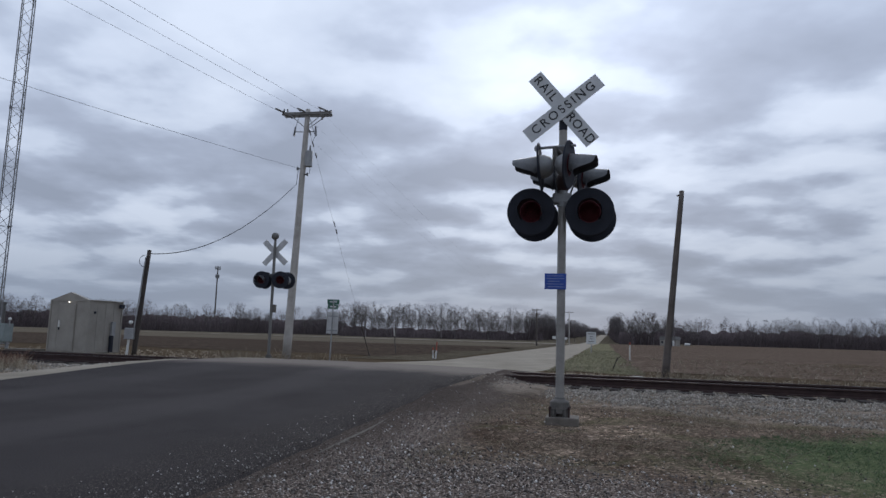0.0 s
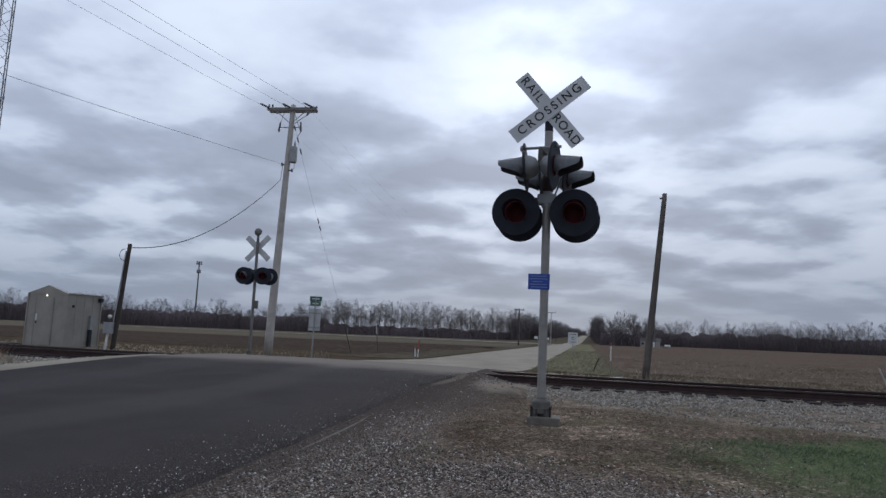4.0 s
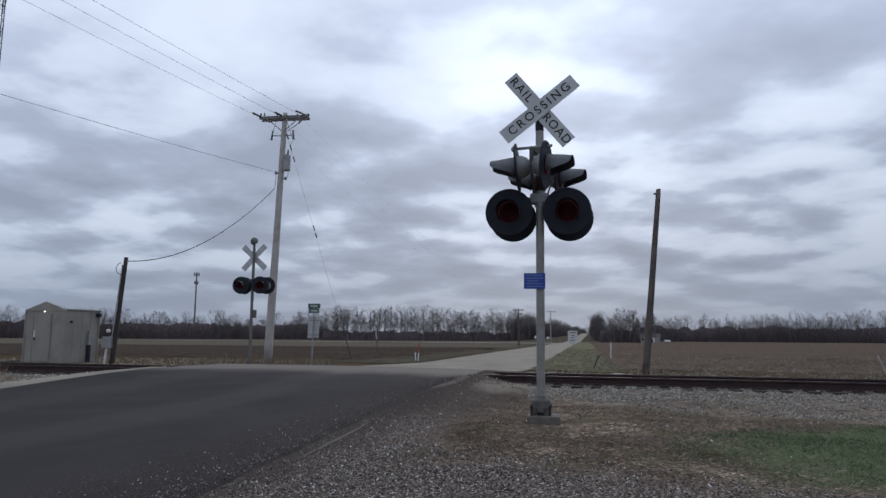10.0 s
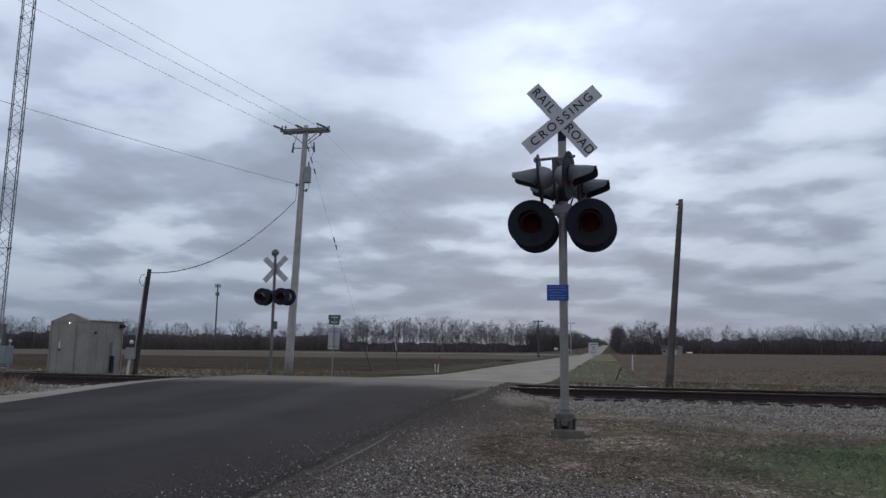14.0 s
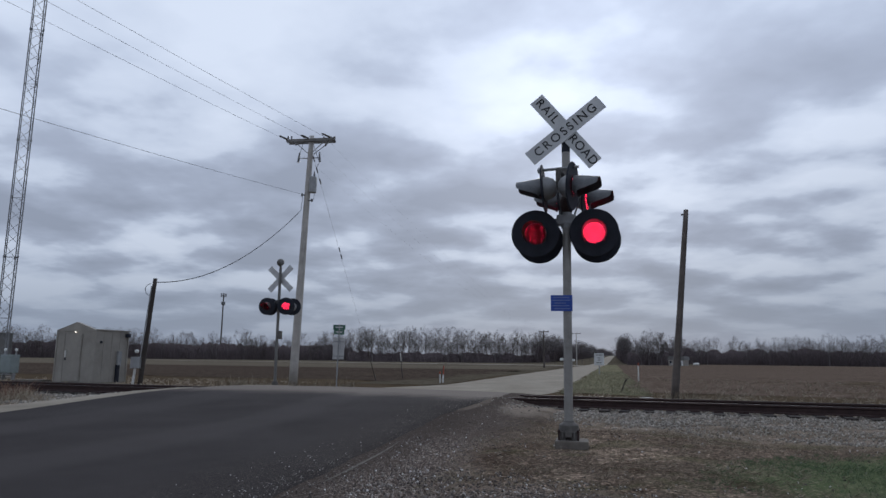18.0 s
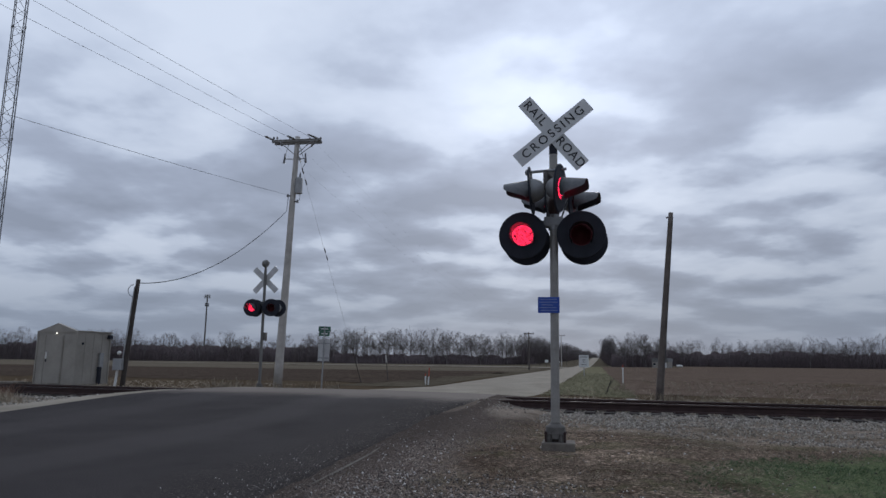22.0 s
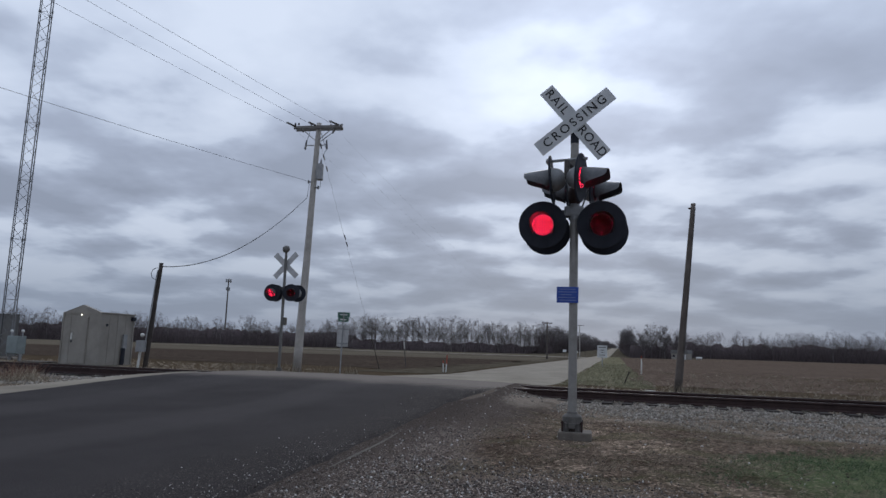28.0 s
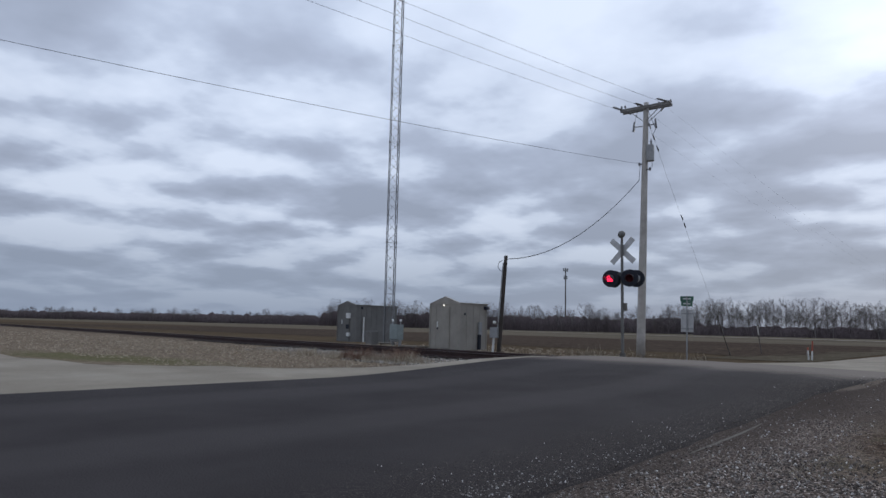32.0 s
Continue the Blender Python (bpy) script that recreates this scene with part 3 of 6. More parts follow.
def spun(bm, profile, m=None, n=32):
    """A turned shape: (radius, height) pairs spun round z."""
    m = m or Matrix()
    rings = []
    for r, z in profile:
        if r < 1e-5:
            rings.append([bm.verts.new(m @ Vector((0, 0, z)))])
        else:
            rings.append([bm.verts.new(m @ Vector((r * math.cos(k * math.tau / n), r * math.sin(k * math.tau / n), z))) for k in range(n)])
    for a, b in zip(rings, rings[1:]):
        for k in range(n):
            loop = [a[k % len(a)], a[(k + 1) % len(a)], b[(k + 1) % len(b)], b[k % len(b)]]
            loop = [v for i, v in enumerate(loop) if v not in loop[:i]]
            if len(loop) > 2:
                bm.faces.new(loop)
    return bm


# ---- ground: one sheet to the horizon ----
def spread(a, b, step, far):
    inner = list(np.arange(a, b + step / 2, step))
    out, gap, lo, hi = [], step, a, b
    while hi < far:
        gap *= 1.25
        lo, hi = lo - gap, hi + gap
        out += [lo, hi]
    return sorted(inner + out)


def make_ground():
    xs, ys = spread(-26, 18, 0.32, 3600), spread(1, 40, 0.32, 3600)
    verts = [(x, y, land_z(x, y)) for y in ys for x in xs]
    n = len(xs)
    faces = [(j * n + i, j * n + i + 1, (j + 1) * n + i + 1, (j + 1) * n + i) for j in range(len(ys) - 1) for i in range(n - 1)]
    tagged(mesh_object("ground", verts, faces, GROUND, smooth=True), "flat verge of dead grass, dirt and gravel", "ground", kind="structure")


def strip(name, mat, label, category, s_values, left, right, height, lanes=14, ragged=0.0, kind="structure"):
    """A road sheet between two edges given as functions of the way along it."""
    verts, faces = [], []
    for j, s in enumerate(s_values):
        l, r = left(s), right(s)
        wob = [ragged * noise.noise(Vector((s * 1.7, k * 9.1, 2))) + 0.5 * ragged * noise.noise(Vector((s * 6.1, k * 5.3, 8))) for k in (0, 1)]
        for i in range(lanes + 1):
            f = i / lanes
            p = from_vs(l + wob[0] + (r + wob[1] - l - wob[0]) * f, s)
            verts.append((p.x, p.y, height(p.x, p.y, f)))
        if j:
            a, b = (j - 1) * (lanes + 1), j * (lanes + 1)
            faces += [(a + i, a + i + 1, b + i + 1, b + i) for i in range(lanes)]
    return tagged(mesh_object(name, verts, faces, mat, smooth=True), label, category, kind=kind)


def rise(o):
    """How high the distant road has climbed, that far beyond the railway."""
    return 8.0 * sm(o, 220, 800)


def make_roads():
    def near_z(x, y, f):
        u, _ = uw(x, y)
        return road_z(u) + 0.05 * (1 - (2 * f - 1) ** 2) - (0.075 * (1 - 0.6 * fill_at(u)) if f > 0.999 else 0.012 if f < 0.01 else 0.0)

    def far_z(x, y, f):
        u, _ = uw(x, y)
        if f < 0.01 or f > 0.99:
            return land_z(x, y) - 0.015
        return max(road_z(u), 0.02) + 0.012 + 0.04 * (1 - (2 * f - 1) ** 2) * sm(u, 6, 20)

    def end(v):                     # the seam just past the far rail, along the track
        p = TC + B * 1.15
        s0 = (p.x * B.x + p.y * B.y - (from_vs(v, 0).x * B.x + from_vs(v, 0).y * B.y)) / D.dot(B)
        return s0
    verts, faces, lanes = [], [], 20
    stations = [k / 150 for k in range(151)]
    for j, f in enumerate(stations):
        for i in range(lanes + 1):
            g = i / lanes if i < lanes - 1 else 0.988 if i < lanes else 1.0
            v = ASPHALT_V[0] + (ASPHALT_V[1] - ASPHALT_V[0]) * g
            s = -60 + (end(v) + 60) * (1 - (1 - f) ** 1.6)
            v += (edge_v(s) - ASPHALT_V[1]) * sm(g, 0.55, 1.0)
            if i in (0, lanes - 1, lanes):
                v += 0.07 * noise.noise(Vector((s * 0.9, min(i, 1), 1))) + 0.05 * noise.noise(Vector((s * 4, min(i, 1), 4)))
            p = from_vs(v, s)
            verts.append((p.x, p.y, near_z(p.x, p.y, g)))
        if j:
            a, b = (j - 1) * (lanes + 1), j * (lanes + 1)
            faces += [(a + i, a + i + 1, b + i + 1, b + i) for i in range(lanes)]
    tagged(mesh_object("road", verts, faces, ASPHALT, smooth=True), "dark asphalt road rising to the railway crossing", "road", kind="structure")
    # beyond the railway: a pale gravel apron that narrows into the country road
    verts, faces, lanes = [], [], 12
    offs = [0.45 * k for k in range(60)] + [27 + 1.25 ** k for k in range(1, 32)]
    for j, o in enumerate(offs):
        l = -8.0 - 4.2 * (1 - sm(o, 0.5, 14.5)) + 0.2 * noise.noise(Vector((o * 0.9, 1, 3)))
        r = -1.95 - 1.2 * (1 - sm(o, 0.0, 10)) + 0.25 * noise.noise(Vector((o * 0.9, 5, 3)))
        for i in range(lanes + 1):
            f = i / lanes
            v = l + (r - l) * f
            p = from_vs(v + 14.0 * sm(o, 100, 1200), end(v) * (1 - sm(o, 20, 60)) + 19.0 * sm(o, 20, 60) + o + 0.06)
            verts.append((p.x, p.y, far_z(p.x, p.y, f) + rise(o)))
        if j:
            a, b = (j - 1) * (lanes + 1), j * (lanes + 1)
            faces += [(a + i, a + i + 1, b + i + 1, b + i) for i in range(lanes)]
    ridge, quads, across = [], [], [(-60, 0.0), (-25, 0.55), (-6, 1.0), (6, 1.0), (25, 0.55), (60, 0.0)]
    far = [150 + 40 * k for k in range(27)]
    for j, o in enumerate(far):
        for dv, h in across:
            p = from_vs(-5.0 + 14.0 * sm(o, 100, 1200) + dv, 19.0 + o)
            ridge.append((p.x, p.y, rise(o) * h - 0.12))
        if j:
            a, b = (j - 1) * 6, j * 6
            quads += [(a + i, a + i + 1, b + i + 1, b + i) for i in range(5)]
    tagged(mesh_object("ground_rise", ridge, quads, VERGE_DULL, smooth=True), "low grassy rise that the distant road climbs", "ground", kind="structure")
    tagged(mesh_object("road_far", verts, faces, PALE_GRAVEL, smooth=True), "pale gravel country road running straight to the horizon", "road", kind="structure")


def make_apron():
    """The pale gravel pull-off that leaves the road on its far edge, before the railway."""
    verts, faces, lanes = [], [], 10
    inner = [(-11.85, 18.0), (-11.8, 16.0), (-11.8, 13.5), (-11.8, 11), (-11.8, 8.5), (-11.8, 6), (-11.8, 3), (-11.8, -3), (-11.8, -12)]
    outer = [(-12.1, 18.2), (-12.4, 16.2), (-12.95, 13.4), (-15.0, 9.6), (-17.9, 7.0), (-22.5, 6.3), (-32, 7.6), (-60, 11.0), (-110, 8)]
    for j in range(8 * 6 + 1):
        k, f = divmod(j / 6, 1)
        k = min(int(k), 7)
        f = j / 6 - k
        a = Vector(inner[k]).lerp(Vector(inner[k + 1]), f)
        b = Vector(outer[k]).lerp(Vector(outer[k + 1]), f)
        for i in range(lanes + 1):
            p = a.lerp(b, i / lanes)
            if i == lanes:
                p.x += 0.35 * noise.noise(Vector((j * 0.35, 3, 7)))
            q = from_vs(p.x, p.y)
            verts.append((q.x, q.y, land_z(q.x, q.y) + 0.045))
        if j:
            m, n = (j - 1) * (lanes + 1), j * (lanes + 1)
            faces += [(m + i, n + i, n + i + 1, m + i + 1) for i in range(lanes)]
    tagged(mesh_object("pavement_apron", verts, faces, PALE_GRAVEL, smooth=True), "pale gravel pull-off beside the asphalt road", "gravel apron", kind="structure")


def sheet(name, mat, corners, label, category, lift=0.03, cuts=24, ragged=0.0):
    """A field on the ground, between four corners."""
    c = [Vector(p) for p in corners]
    verts, faces = [], []
    for j in range(cuts + 1):
        fj = (j / cuts) ** 1.8
        for i in range(cuts + 1):
            fi = i / cuts
            p = c[0].lerp(c[1], fi).lerp(c[3].lerp(c[2], fi), fj)
            wob = ragged * noise.noise(Vector((p.x * 0.13, p.y * 0.13, 4))) + 0.5 * ragged * noise.noise(Vector((p.x * 0.5, p.y * 0.5, 9)))
            p.y += wob * abs(2 * j / cuts - 1) ** 3
            p.x += wob * abs(2 * i / cuts - 1) ** 3
            verts.append((p.x, p.y, land_z(p.x, p.y) + lift))
    n = cuts + 1
    faces = [(j * n + i, j * n + i + 1, (j + 1) * n + i + 1, (j + 1) * n + i) for j in range(cuts) for i in range(cuts)]
    return tagged(mesh_object(name, verts, faces, mat, smooth=True), label, category, kind="structure")


def make_fields():
    def uvw(u, w):
        p = from_uw(u, w)
        return (p.x, p.y)

    def sv(v, s):
        p = from_vs(v, s)
        return (p.x, p.y)
    sheet("field_ploughed", PLOUGHED, [sv(-150, 38), sv(-11, 38), sv(-11, 92), sv(-150, 92)], "dark ploughed soil strip beyond the railway", "field", 0.02, 90, 3.0)
    sheet("field_pale", PALE_FIELD, [sv(-900, 95), sv(-11, 95), sv(-11, 700), sv(-900, 700)], "pale winter grass field reaching the woods", "field", 0.02, 60, 5.0)
    sheet("field_stubble", STUBBLE, [sv(0.8, 28.5), uvw(5.0, 260), sv(1300, 700), sv(1.5, 1300)], "brown corn stubble field reaching the woods", "field", 0.008, 40)
    sheet("verge_right", VERGE_GREEN, [sv(-1.9, 25.5), sv(1.3, 24.5), sv(3.0, 330), sv(-2.0, 330)], "rough green verge beside the country road", "grass verge", 0.02, 60, 0.5)
    sheet("verge_left", VERGE_DULL, [sv(-12.5, 33), sv(-8.3, 33), sv(-8.3, 500), sv(-12.5, 500)], "rough dull grass verge beside the country road", "grass verge", 0.02, 60, 0.8)
    sheet("track_side_road", PALE_GRAVEL, [sv(-170, 200), sv(-7, 172), sv(-7, 200), sv(-170, 206)], "pale gravel field track meeting the country road", "track", 0.16, 30)


def make_track():
    prof = [(-0.070, 0), (0.070, 0), (0.070, 0.012), (0.012, 0.035), (0.009, 0.125), (0.036, 0.140), (0.036, 0.172), (0.028, 0.180), (-0.028, 0.180), (-0.036, 0.172), (-0.036, 0.140), (-0.009, 0.125), (-0.012, 0.035), (-0.070, 0.012)]
    track = thing("track", Matrix.LocRotScale((TC.x, TC.y, 0), Matrix((( A.x, B.x, 0), (A.y, B.y, 0), (0, 0, 1))).to_quaternion(), None), "rusty railway track on grey ballast crossing the road", "railway track", kind="structure")
    ws = [-600, -300, -150, -80, -40, -20, 0, 20, 40, 80, 160, 300]
    for off in (-0.753, 0.753):
        verts = [(w, off + y, RAIL_Z - 0.18 + z) for w in ws for y, z in prof]
        n = len(prof)
        faces = [(j * n + i, j * n + (i + 1) % n, (j + 1) * n + (i + 1) % n, (j + 1) * n + i) for j in range(len(ws) - 1) for i in range(n)]
        rail = mesh_object("rail", verts, faces, RUST, track)
        head = BM()
        block(head, (900, 0.050, 0.003), Matrix.Translation((-150, off, RAIL_Z + 0.001)))
        part("rail_head", head, RAIL_TOP, rail, "worn bright running surface")
    return track


make_ground()
make_roads()
make_apron()
make_fields()
TRACK = make_track()

# ---- crossing signals ----
SIG_TURN = -12.0                    # the near signal's turn, so that it faces down the road
SLOTS, RINGS = 30, 8
LENS_R = 0.142


DOME = 0.030


def domed(r, y):
    """The lens bulges forward towards its middle."""
    return y - DOME * (1 - (r / LENS_R) ** 2)


def wedges(bm, first, r0, r1, y, rings=RINGS, slots=SLOTS, cover=0.5, swap=0, inset=0.0, gaps=0.0, uneven=0.0):
    """Rings of wedge plates on the dome at y; every other ring is staggered, and some are left out."""
    pitch = math.tau / slots
    pick = random.Random(7)
    for k in range(rings):
        a, b = r0 + (r1 - r0) * k / rings, r0 + (r1 - r0) * (k + 1) / rings
        for i in range(slots):
            if pick.random() < gaps and k < rings - 1:
                continue
            t0 = (i + first + 0.5 * ((k + swap) % 2)) * pitch
            t1 = t0 + pitch * cover * (1 - uneven * pick.random())
            pts = [(a + inset, t0), (b - inset, t0), (b - inset, t1), (a + inset, t1)]
            bm.faces.new([bm.verts.new((r * math.cos(t), domed(r, y), r * math.sin(t))) for r, t in pts])
    return bm


def lamp_parts():
    """The meshes of one flashing lamp, which looks along -y from the origin."""
    turn = pose(0, 0, 0, 90, 0, 0)          # z of a spun profile to -y
    disc = spun(BM(), [(0.150, 0.0), (0.318, 0.004), (0.328, -0.010), (0.326, -0.018), (0.150, -0.014), (0.150, 0.0)], turn, 48)
    body = spun(BM(), [(0.0, -0.19), (0.07, -0.185), (0.12, -0.15), (0.158, -0.07), (0.162, -0.016)], turn, 32)
    hood = outer = BM()
    lining = BM()
    n, length = 28, 0.33
    for wall, hood in ((0.150, hood), (0.146, lining)):
        grid = []
        for j in range(7):
            f = j / 6
            row = []
            for i in range(n + 1):
                t = radians(-38 + 256 * i / n)
                cut = 0.12 + 0.88 * sm(math.sin(t), -0.60, 0.40)
                row.append(hood.verts.new((wall * (1 + 0.05 * f) * math.cos(t), -0.02 - length * f * cut, wall * (1 + 0.05 * f) * math.sin(t) - 0.030 * f)))
            grid.append(row)
        for j in range(6):
            for i in range(n):
                hood.faces.new((grid[j][i], grid[j][i + 1], grid[j + 1][i + 1], grid[j + 1][i]))
    plate = wedges(BM(), 0.47, 0.012, LENS_R, 0.0, cover=0.56)
    spun(plate, [(0.0, -domed(0, -0.0001)), (0.012, -domed(0.012, -0.0001))], turn, 20)
    spun(plate, [(LENS_R - 0.004, 0.0003), (LENS_R + 0.008, 0.0003)], turn, 40)
    board = wedges(BM(), 0.06, 0.012, LENS_R, 0.0002, cover=0.38, inset=0.0012, gaps=0.10, uneven=0.5)
    steps = [0.012 + (LENS_R - 0.012) * k / RINGS for k in range(RINGS + 1)]
    # Black disc added behind the diodes to block their backward glow.
    back = spun(BM(), [(0.0, -domed(0, 0.0008))] + [(r, -domed(r, 0.0008)) for r in steps] + [(LENS_R + 0.006, -0.001)], turn, 72)
    meshes = {}
    for name, bm, mat in (("background_disc", disc, BLACK), ("lamp_housing", body, GALV), ("visor", outer, VISOR), ("visor_lining", lining, BLACK_TOP), ("lens", plate, LENS), ("led_board", board, LED_RED), ("reflector", back, DEAD_BLACK)):
        me = bpy.data.meshes.new(name)
        bm.to_mesh(me)
        bm.free()
        me.materials.append(mat)
        me.polygons.foreach_set("use_smooth", [name in ("lamp_housing", "visor", "visor_lining")] * len(me.polygons))
        meshes[name] = me
    return meshes


LAMP = lamp_parts()
FLASHERS = []                       # (board, which of the two circuits)


def lamp(parent, m, circuit):
    """A flashing lamp on a signal."""
    head = new("lamp", LAMP["lamp_housing"])
    head.parent, head.matrix_basis = parent, m
    head["label"] = "black crossing lamp with round background and visor"
    for name in ("background_disc", "visor", "visor_lining", "lens", "reflector", "led_board"):
        ob = new(name, LAMP[name])
        ob.parent = head
        if name == "led_board":
            FLASHERS.append((ob, circuit))
            ob["label"] = "red light-emitting diodes that flash in turn"
    return head


def lettered(text, size, at, parent, gap=1.0, name="lettering"):
    """Raised black letters, each placed along x."""
    c = bpy.data.curves.new(name, "FONT")
    c.body, c.size, c.align_x, c.align_y, c.extrude = text, size, "CENTER", "CENTER", 0.0015
    c.space_character = gap
    c.offset = 0.0015
    tmp = bpy.data.objects.new("tmp", c)
    scene.collection.objects.link(tmp)
    bpy.context.view_layer.update()
    me = bpy.data.meshes.new_from_object(tmp.evaluated_get(bpy.context.evaluated_depsgraph_get()))
    bpy.data.objects.remove(tmp)
    me.materials.clear()
    me.materials.append(SIGN_BLACK)
    ob = new(name, me)
    ob.parent, ob.matrix_basis = parent, at
    ob["label"] = f"black letters reading {text}"
    return ob


def crossbuck(parent, z, y, tilt, words, length=1.27, wide=0.22):
    """Two crossed sign blades, in the xz plane, facing -y."""
    for name, angle, dy in (("crossing_blade", 44.5, -0.016), ("railroad_blade", -44.5, 0.0)):
        bm = block(BM(), (length, 0.004, wide))
        bmesh.ops.bevel(bm, geom=[e for e in bm.edges if abs(e.verts[0].co.y - e.verts[1].co.y) > 0.003], offset=0.004, segments=1, affect="EDGES")
        blade = part(name, bm, SIGN_WHITE if words else SIGN_BACK, parent, "white reflective sign blade with black letters" if words else "bare back of a sign blade", pose(0, y + dy, z, 0, -(angle + tilt), 0))
        if words:
            up = pose(0, -0.0045, 0, 90, 0, 0)
            if name == "crossing_blade":
                lettered("CROSSING", 0.175, up, blade, 1.36)
            else:
                lettered("RAIL", 0.175, pose(-0.39, -0.0045, 0, 90, 0, 0), blade, 1.25)
                lettered("ROAD", 0.175, pose(0.375, -0.0045, 0, 90, 0, 0), blade, 1.12)
        for x in (-0.05, 0.05):
            part("bolt", tube(BM(), (x, -0.004, 0), (x, -0.010, 0), 0.009, n=8), GALV, blade)


def base_casting(parent, lift=0.115):
    bm = BM()
    up = Matrix.Translation((0, 0, lift))
    spun(bm, [(0.0, 0.245), (0.068, 0.245), (0.078, 0.225), (0.115, 0.20), (0.128, 0.185), (0.132, 0.095), (0.0, 0.095)], None, 24)
    for k in range(4):
        m = up @ pose(0, 0, 0, 0, 0, 90 * k + 45)
        part("base_foot", block(BM(), (0.06, 0.085, 0.11), Matrix.Translation((0.125, 0, 0.055)), 0.008), CAST, parent, "", m)
        m = up @ pose(0, 0, 0, 0, 0, 90 * k)
        part("base_rib", block(BM(), (0.03, 0.085, 0.07), Matrix.Translation((0.118, 0, 0.075)), 0.008), CAST, parent, "", m)
    # Dark cylinder added to give the gaps between the feet their shade.
    part("base_core", tube(BM(), (0, 0, -0.02), (0, 0, 0.12), 0.10, n=20), TIE, parent, "dark cylinder added as the shade inside the base arches", up)
    part("base_casting", bm, CAST, parent, "weathered cast base with open arches", up)
    for k in range(4):
        m = pose(0, 0, 0, 0, 0, 90 * k + 45)
        bolt = part("anchor_bolt", tube(BM(), m @ Vector((0.175, 0, 0.0)), m @ Vector((0.175, 0, 0.135)), 0.012, n=8), RUST, parent, "", up)
        part("nut", tube(BM(), m @ Vector((0.175, 0, 0.10)), m @ Vector((0.175, 0, 0.12)), 0.022, n=6), RUST, bolt)


def near_signal():
    x, y = 1.655, 9.2
    z = 0.0
    pad = thing("concrete_pad", pose(x, y, z, 0, 0, SIG_TURN), "small weathered concrete pad under the crossing signal", "concrete pad")
    part("slab", block(BM(), (0.43, 0.43, 0.30), Matrix.Translation((0, 0, 0.045)), 0.02), CONCRETE, pad)
    sig = thing("crossing_signal", pose(x - 0.04, y, z + 0.08, 0, 0.45, SIG_TURN), "silver mast with crossbuck, flashing red lamps and blue notice", "railroad signal", "crossing signals")
    part("mast", tube(BM(), (0, 0, 0.30), (0, 0, 4.41), 0.057, n=24), ALU, sig, "silver painted steel mast", smooth=False)
    part("black_band", tube(BM(), (0, 0, 4.02), (0, 0, 4.30), 0.0585, n=24), BLACK, sig, "dark band on the mast below the crossbuck")
    base_casting(sig)
    crossbuck(sig, 4.315, -0.075, -5.9, True)
    part("blade_clamp", block(BM(), (0.13, 0.14, 0.10), Matrix.Translation((0, 0, 4.285)), 0.01), GALV, sig)
    # the pair that faces down the road, back to back with the pair beyond
    box = BM()
    block(box, (0.27, 0.15, 0.15), Matrix.Translation((0, 0, 3.05)), 0.03)
    tube(box, (0, 0, 2.94), (0, 0, 3.16), 0.075)
    part("junction_box", box, GALV, sig, "grey cast junction box")
    for sx, circuit in ((-0.415, 0), (0.37, 1)):
        part("crossarm", tube(BM(), (0.1 * (1 if sx > 0 else -1), 0, 3.05), (sx, 0, 3.05), 0.030, n=14), BLACK_TOP, sig, "dark pipe arm")
        part("lamp_bracket", tube(BM(), (sx, 0, 3.06), (sx, 0, 2.86), 0.034, n=14), BLACK_TOP, sig)
        lamp(sig, pose(sx, -0.17, 2.805 + 0.035, 2, 0, 0), circuit)
        lamp(sig, pose(sx + 0.035, 0.17, 2.80, 2, 0, 180), 1 - circuit)
    part("cable_entrance", spun(BM(), [(0.057, 3.14), (0.078, 3.16), (0.088, 3.22), (0.086, 3.32), (0.070, 3.38), (0.057, 3.39)], None, 20), RUST, sig, "dark red-brown cable boss round the mast", smooth=True)
    for dx in (-0.10, 0.19):
        part("cable", tube(BM(), (dx * 0.6, -0.06, 3.12), (dx, 0.0, 3.36), 0.012, n=8), CABLE, sig)
    # the side lamps, on an arm along the road
    part("upper_bracket", tube(BM(), (0, 0, 3.66), (0, 0, 3.80), 0.075), CAST, sig)
    turn = pose(0, 0, 0, 0, 0, -13)
    part("upper_arm", tube(BM(), turn @ Vector((0, -0.42, 3.66)), turn @ Vector((0, 0.42, 3.66)), 0.028, n=14), CAST, sig)
    part("arm_rod", tube(BM(), turn @ Vector((-0.25, -0.40, 3.68)), turn @ Vector((0.28, -0.40, 3.68)), 0.020, n=12), GALV, sig)
    part("arm_knob", spun(BM(), [(0, -0.045), (0.03, -0.035), (0.042, 0), (0.03, 0.035), (0, 0.045)], turn @ Matrix.Translation((-0.25, -0.40, 3.68)), 16), GALV, sig, smooth=True)
    for sy, circuit in ((-0.40, 0), (0.40, 1)):
        part("hanger", tube(BM(), turn @ Vector((0, sy, 3.68)), turn @ Vector((0, sy, 3.42)), 0.034, n=14), CAST, sig)
        lamp(sig, turn @ pose(-0.21, sy, 3.42, 4, 0, -79.5), circuit)
        lamp(sig, turn @ pose(0.20, sy, 3.42, 4, 0, 91), circuit)
    # the blue notice
    notice = part("notice_plate", block(BM(), (0.29, 0.004, 0.215), Matrix.Translation((-0.075, -0.075, 1.90)), 0.0015), SIGN_BLUE, sig, "blue notice plate with white lines of writing")
    for row, (a, b) in enumerate(((-0.19, 0.03), (-0.195, 0.04), (-0.17, -0.02), (-0.195, 0.03), (-0.18, 0.04))):
        part("writing_bar", block(BM(), (b - a, 0.002, 0.010), Matrix.Translation(((a + b) / 2, -0.079, 1.975 - 0.037 * row))), SIGN_PALE, notice)
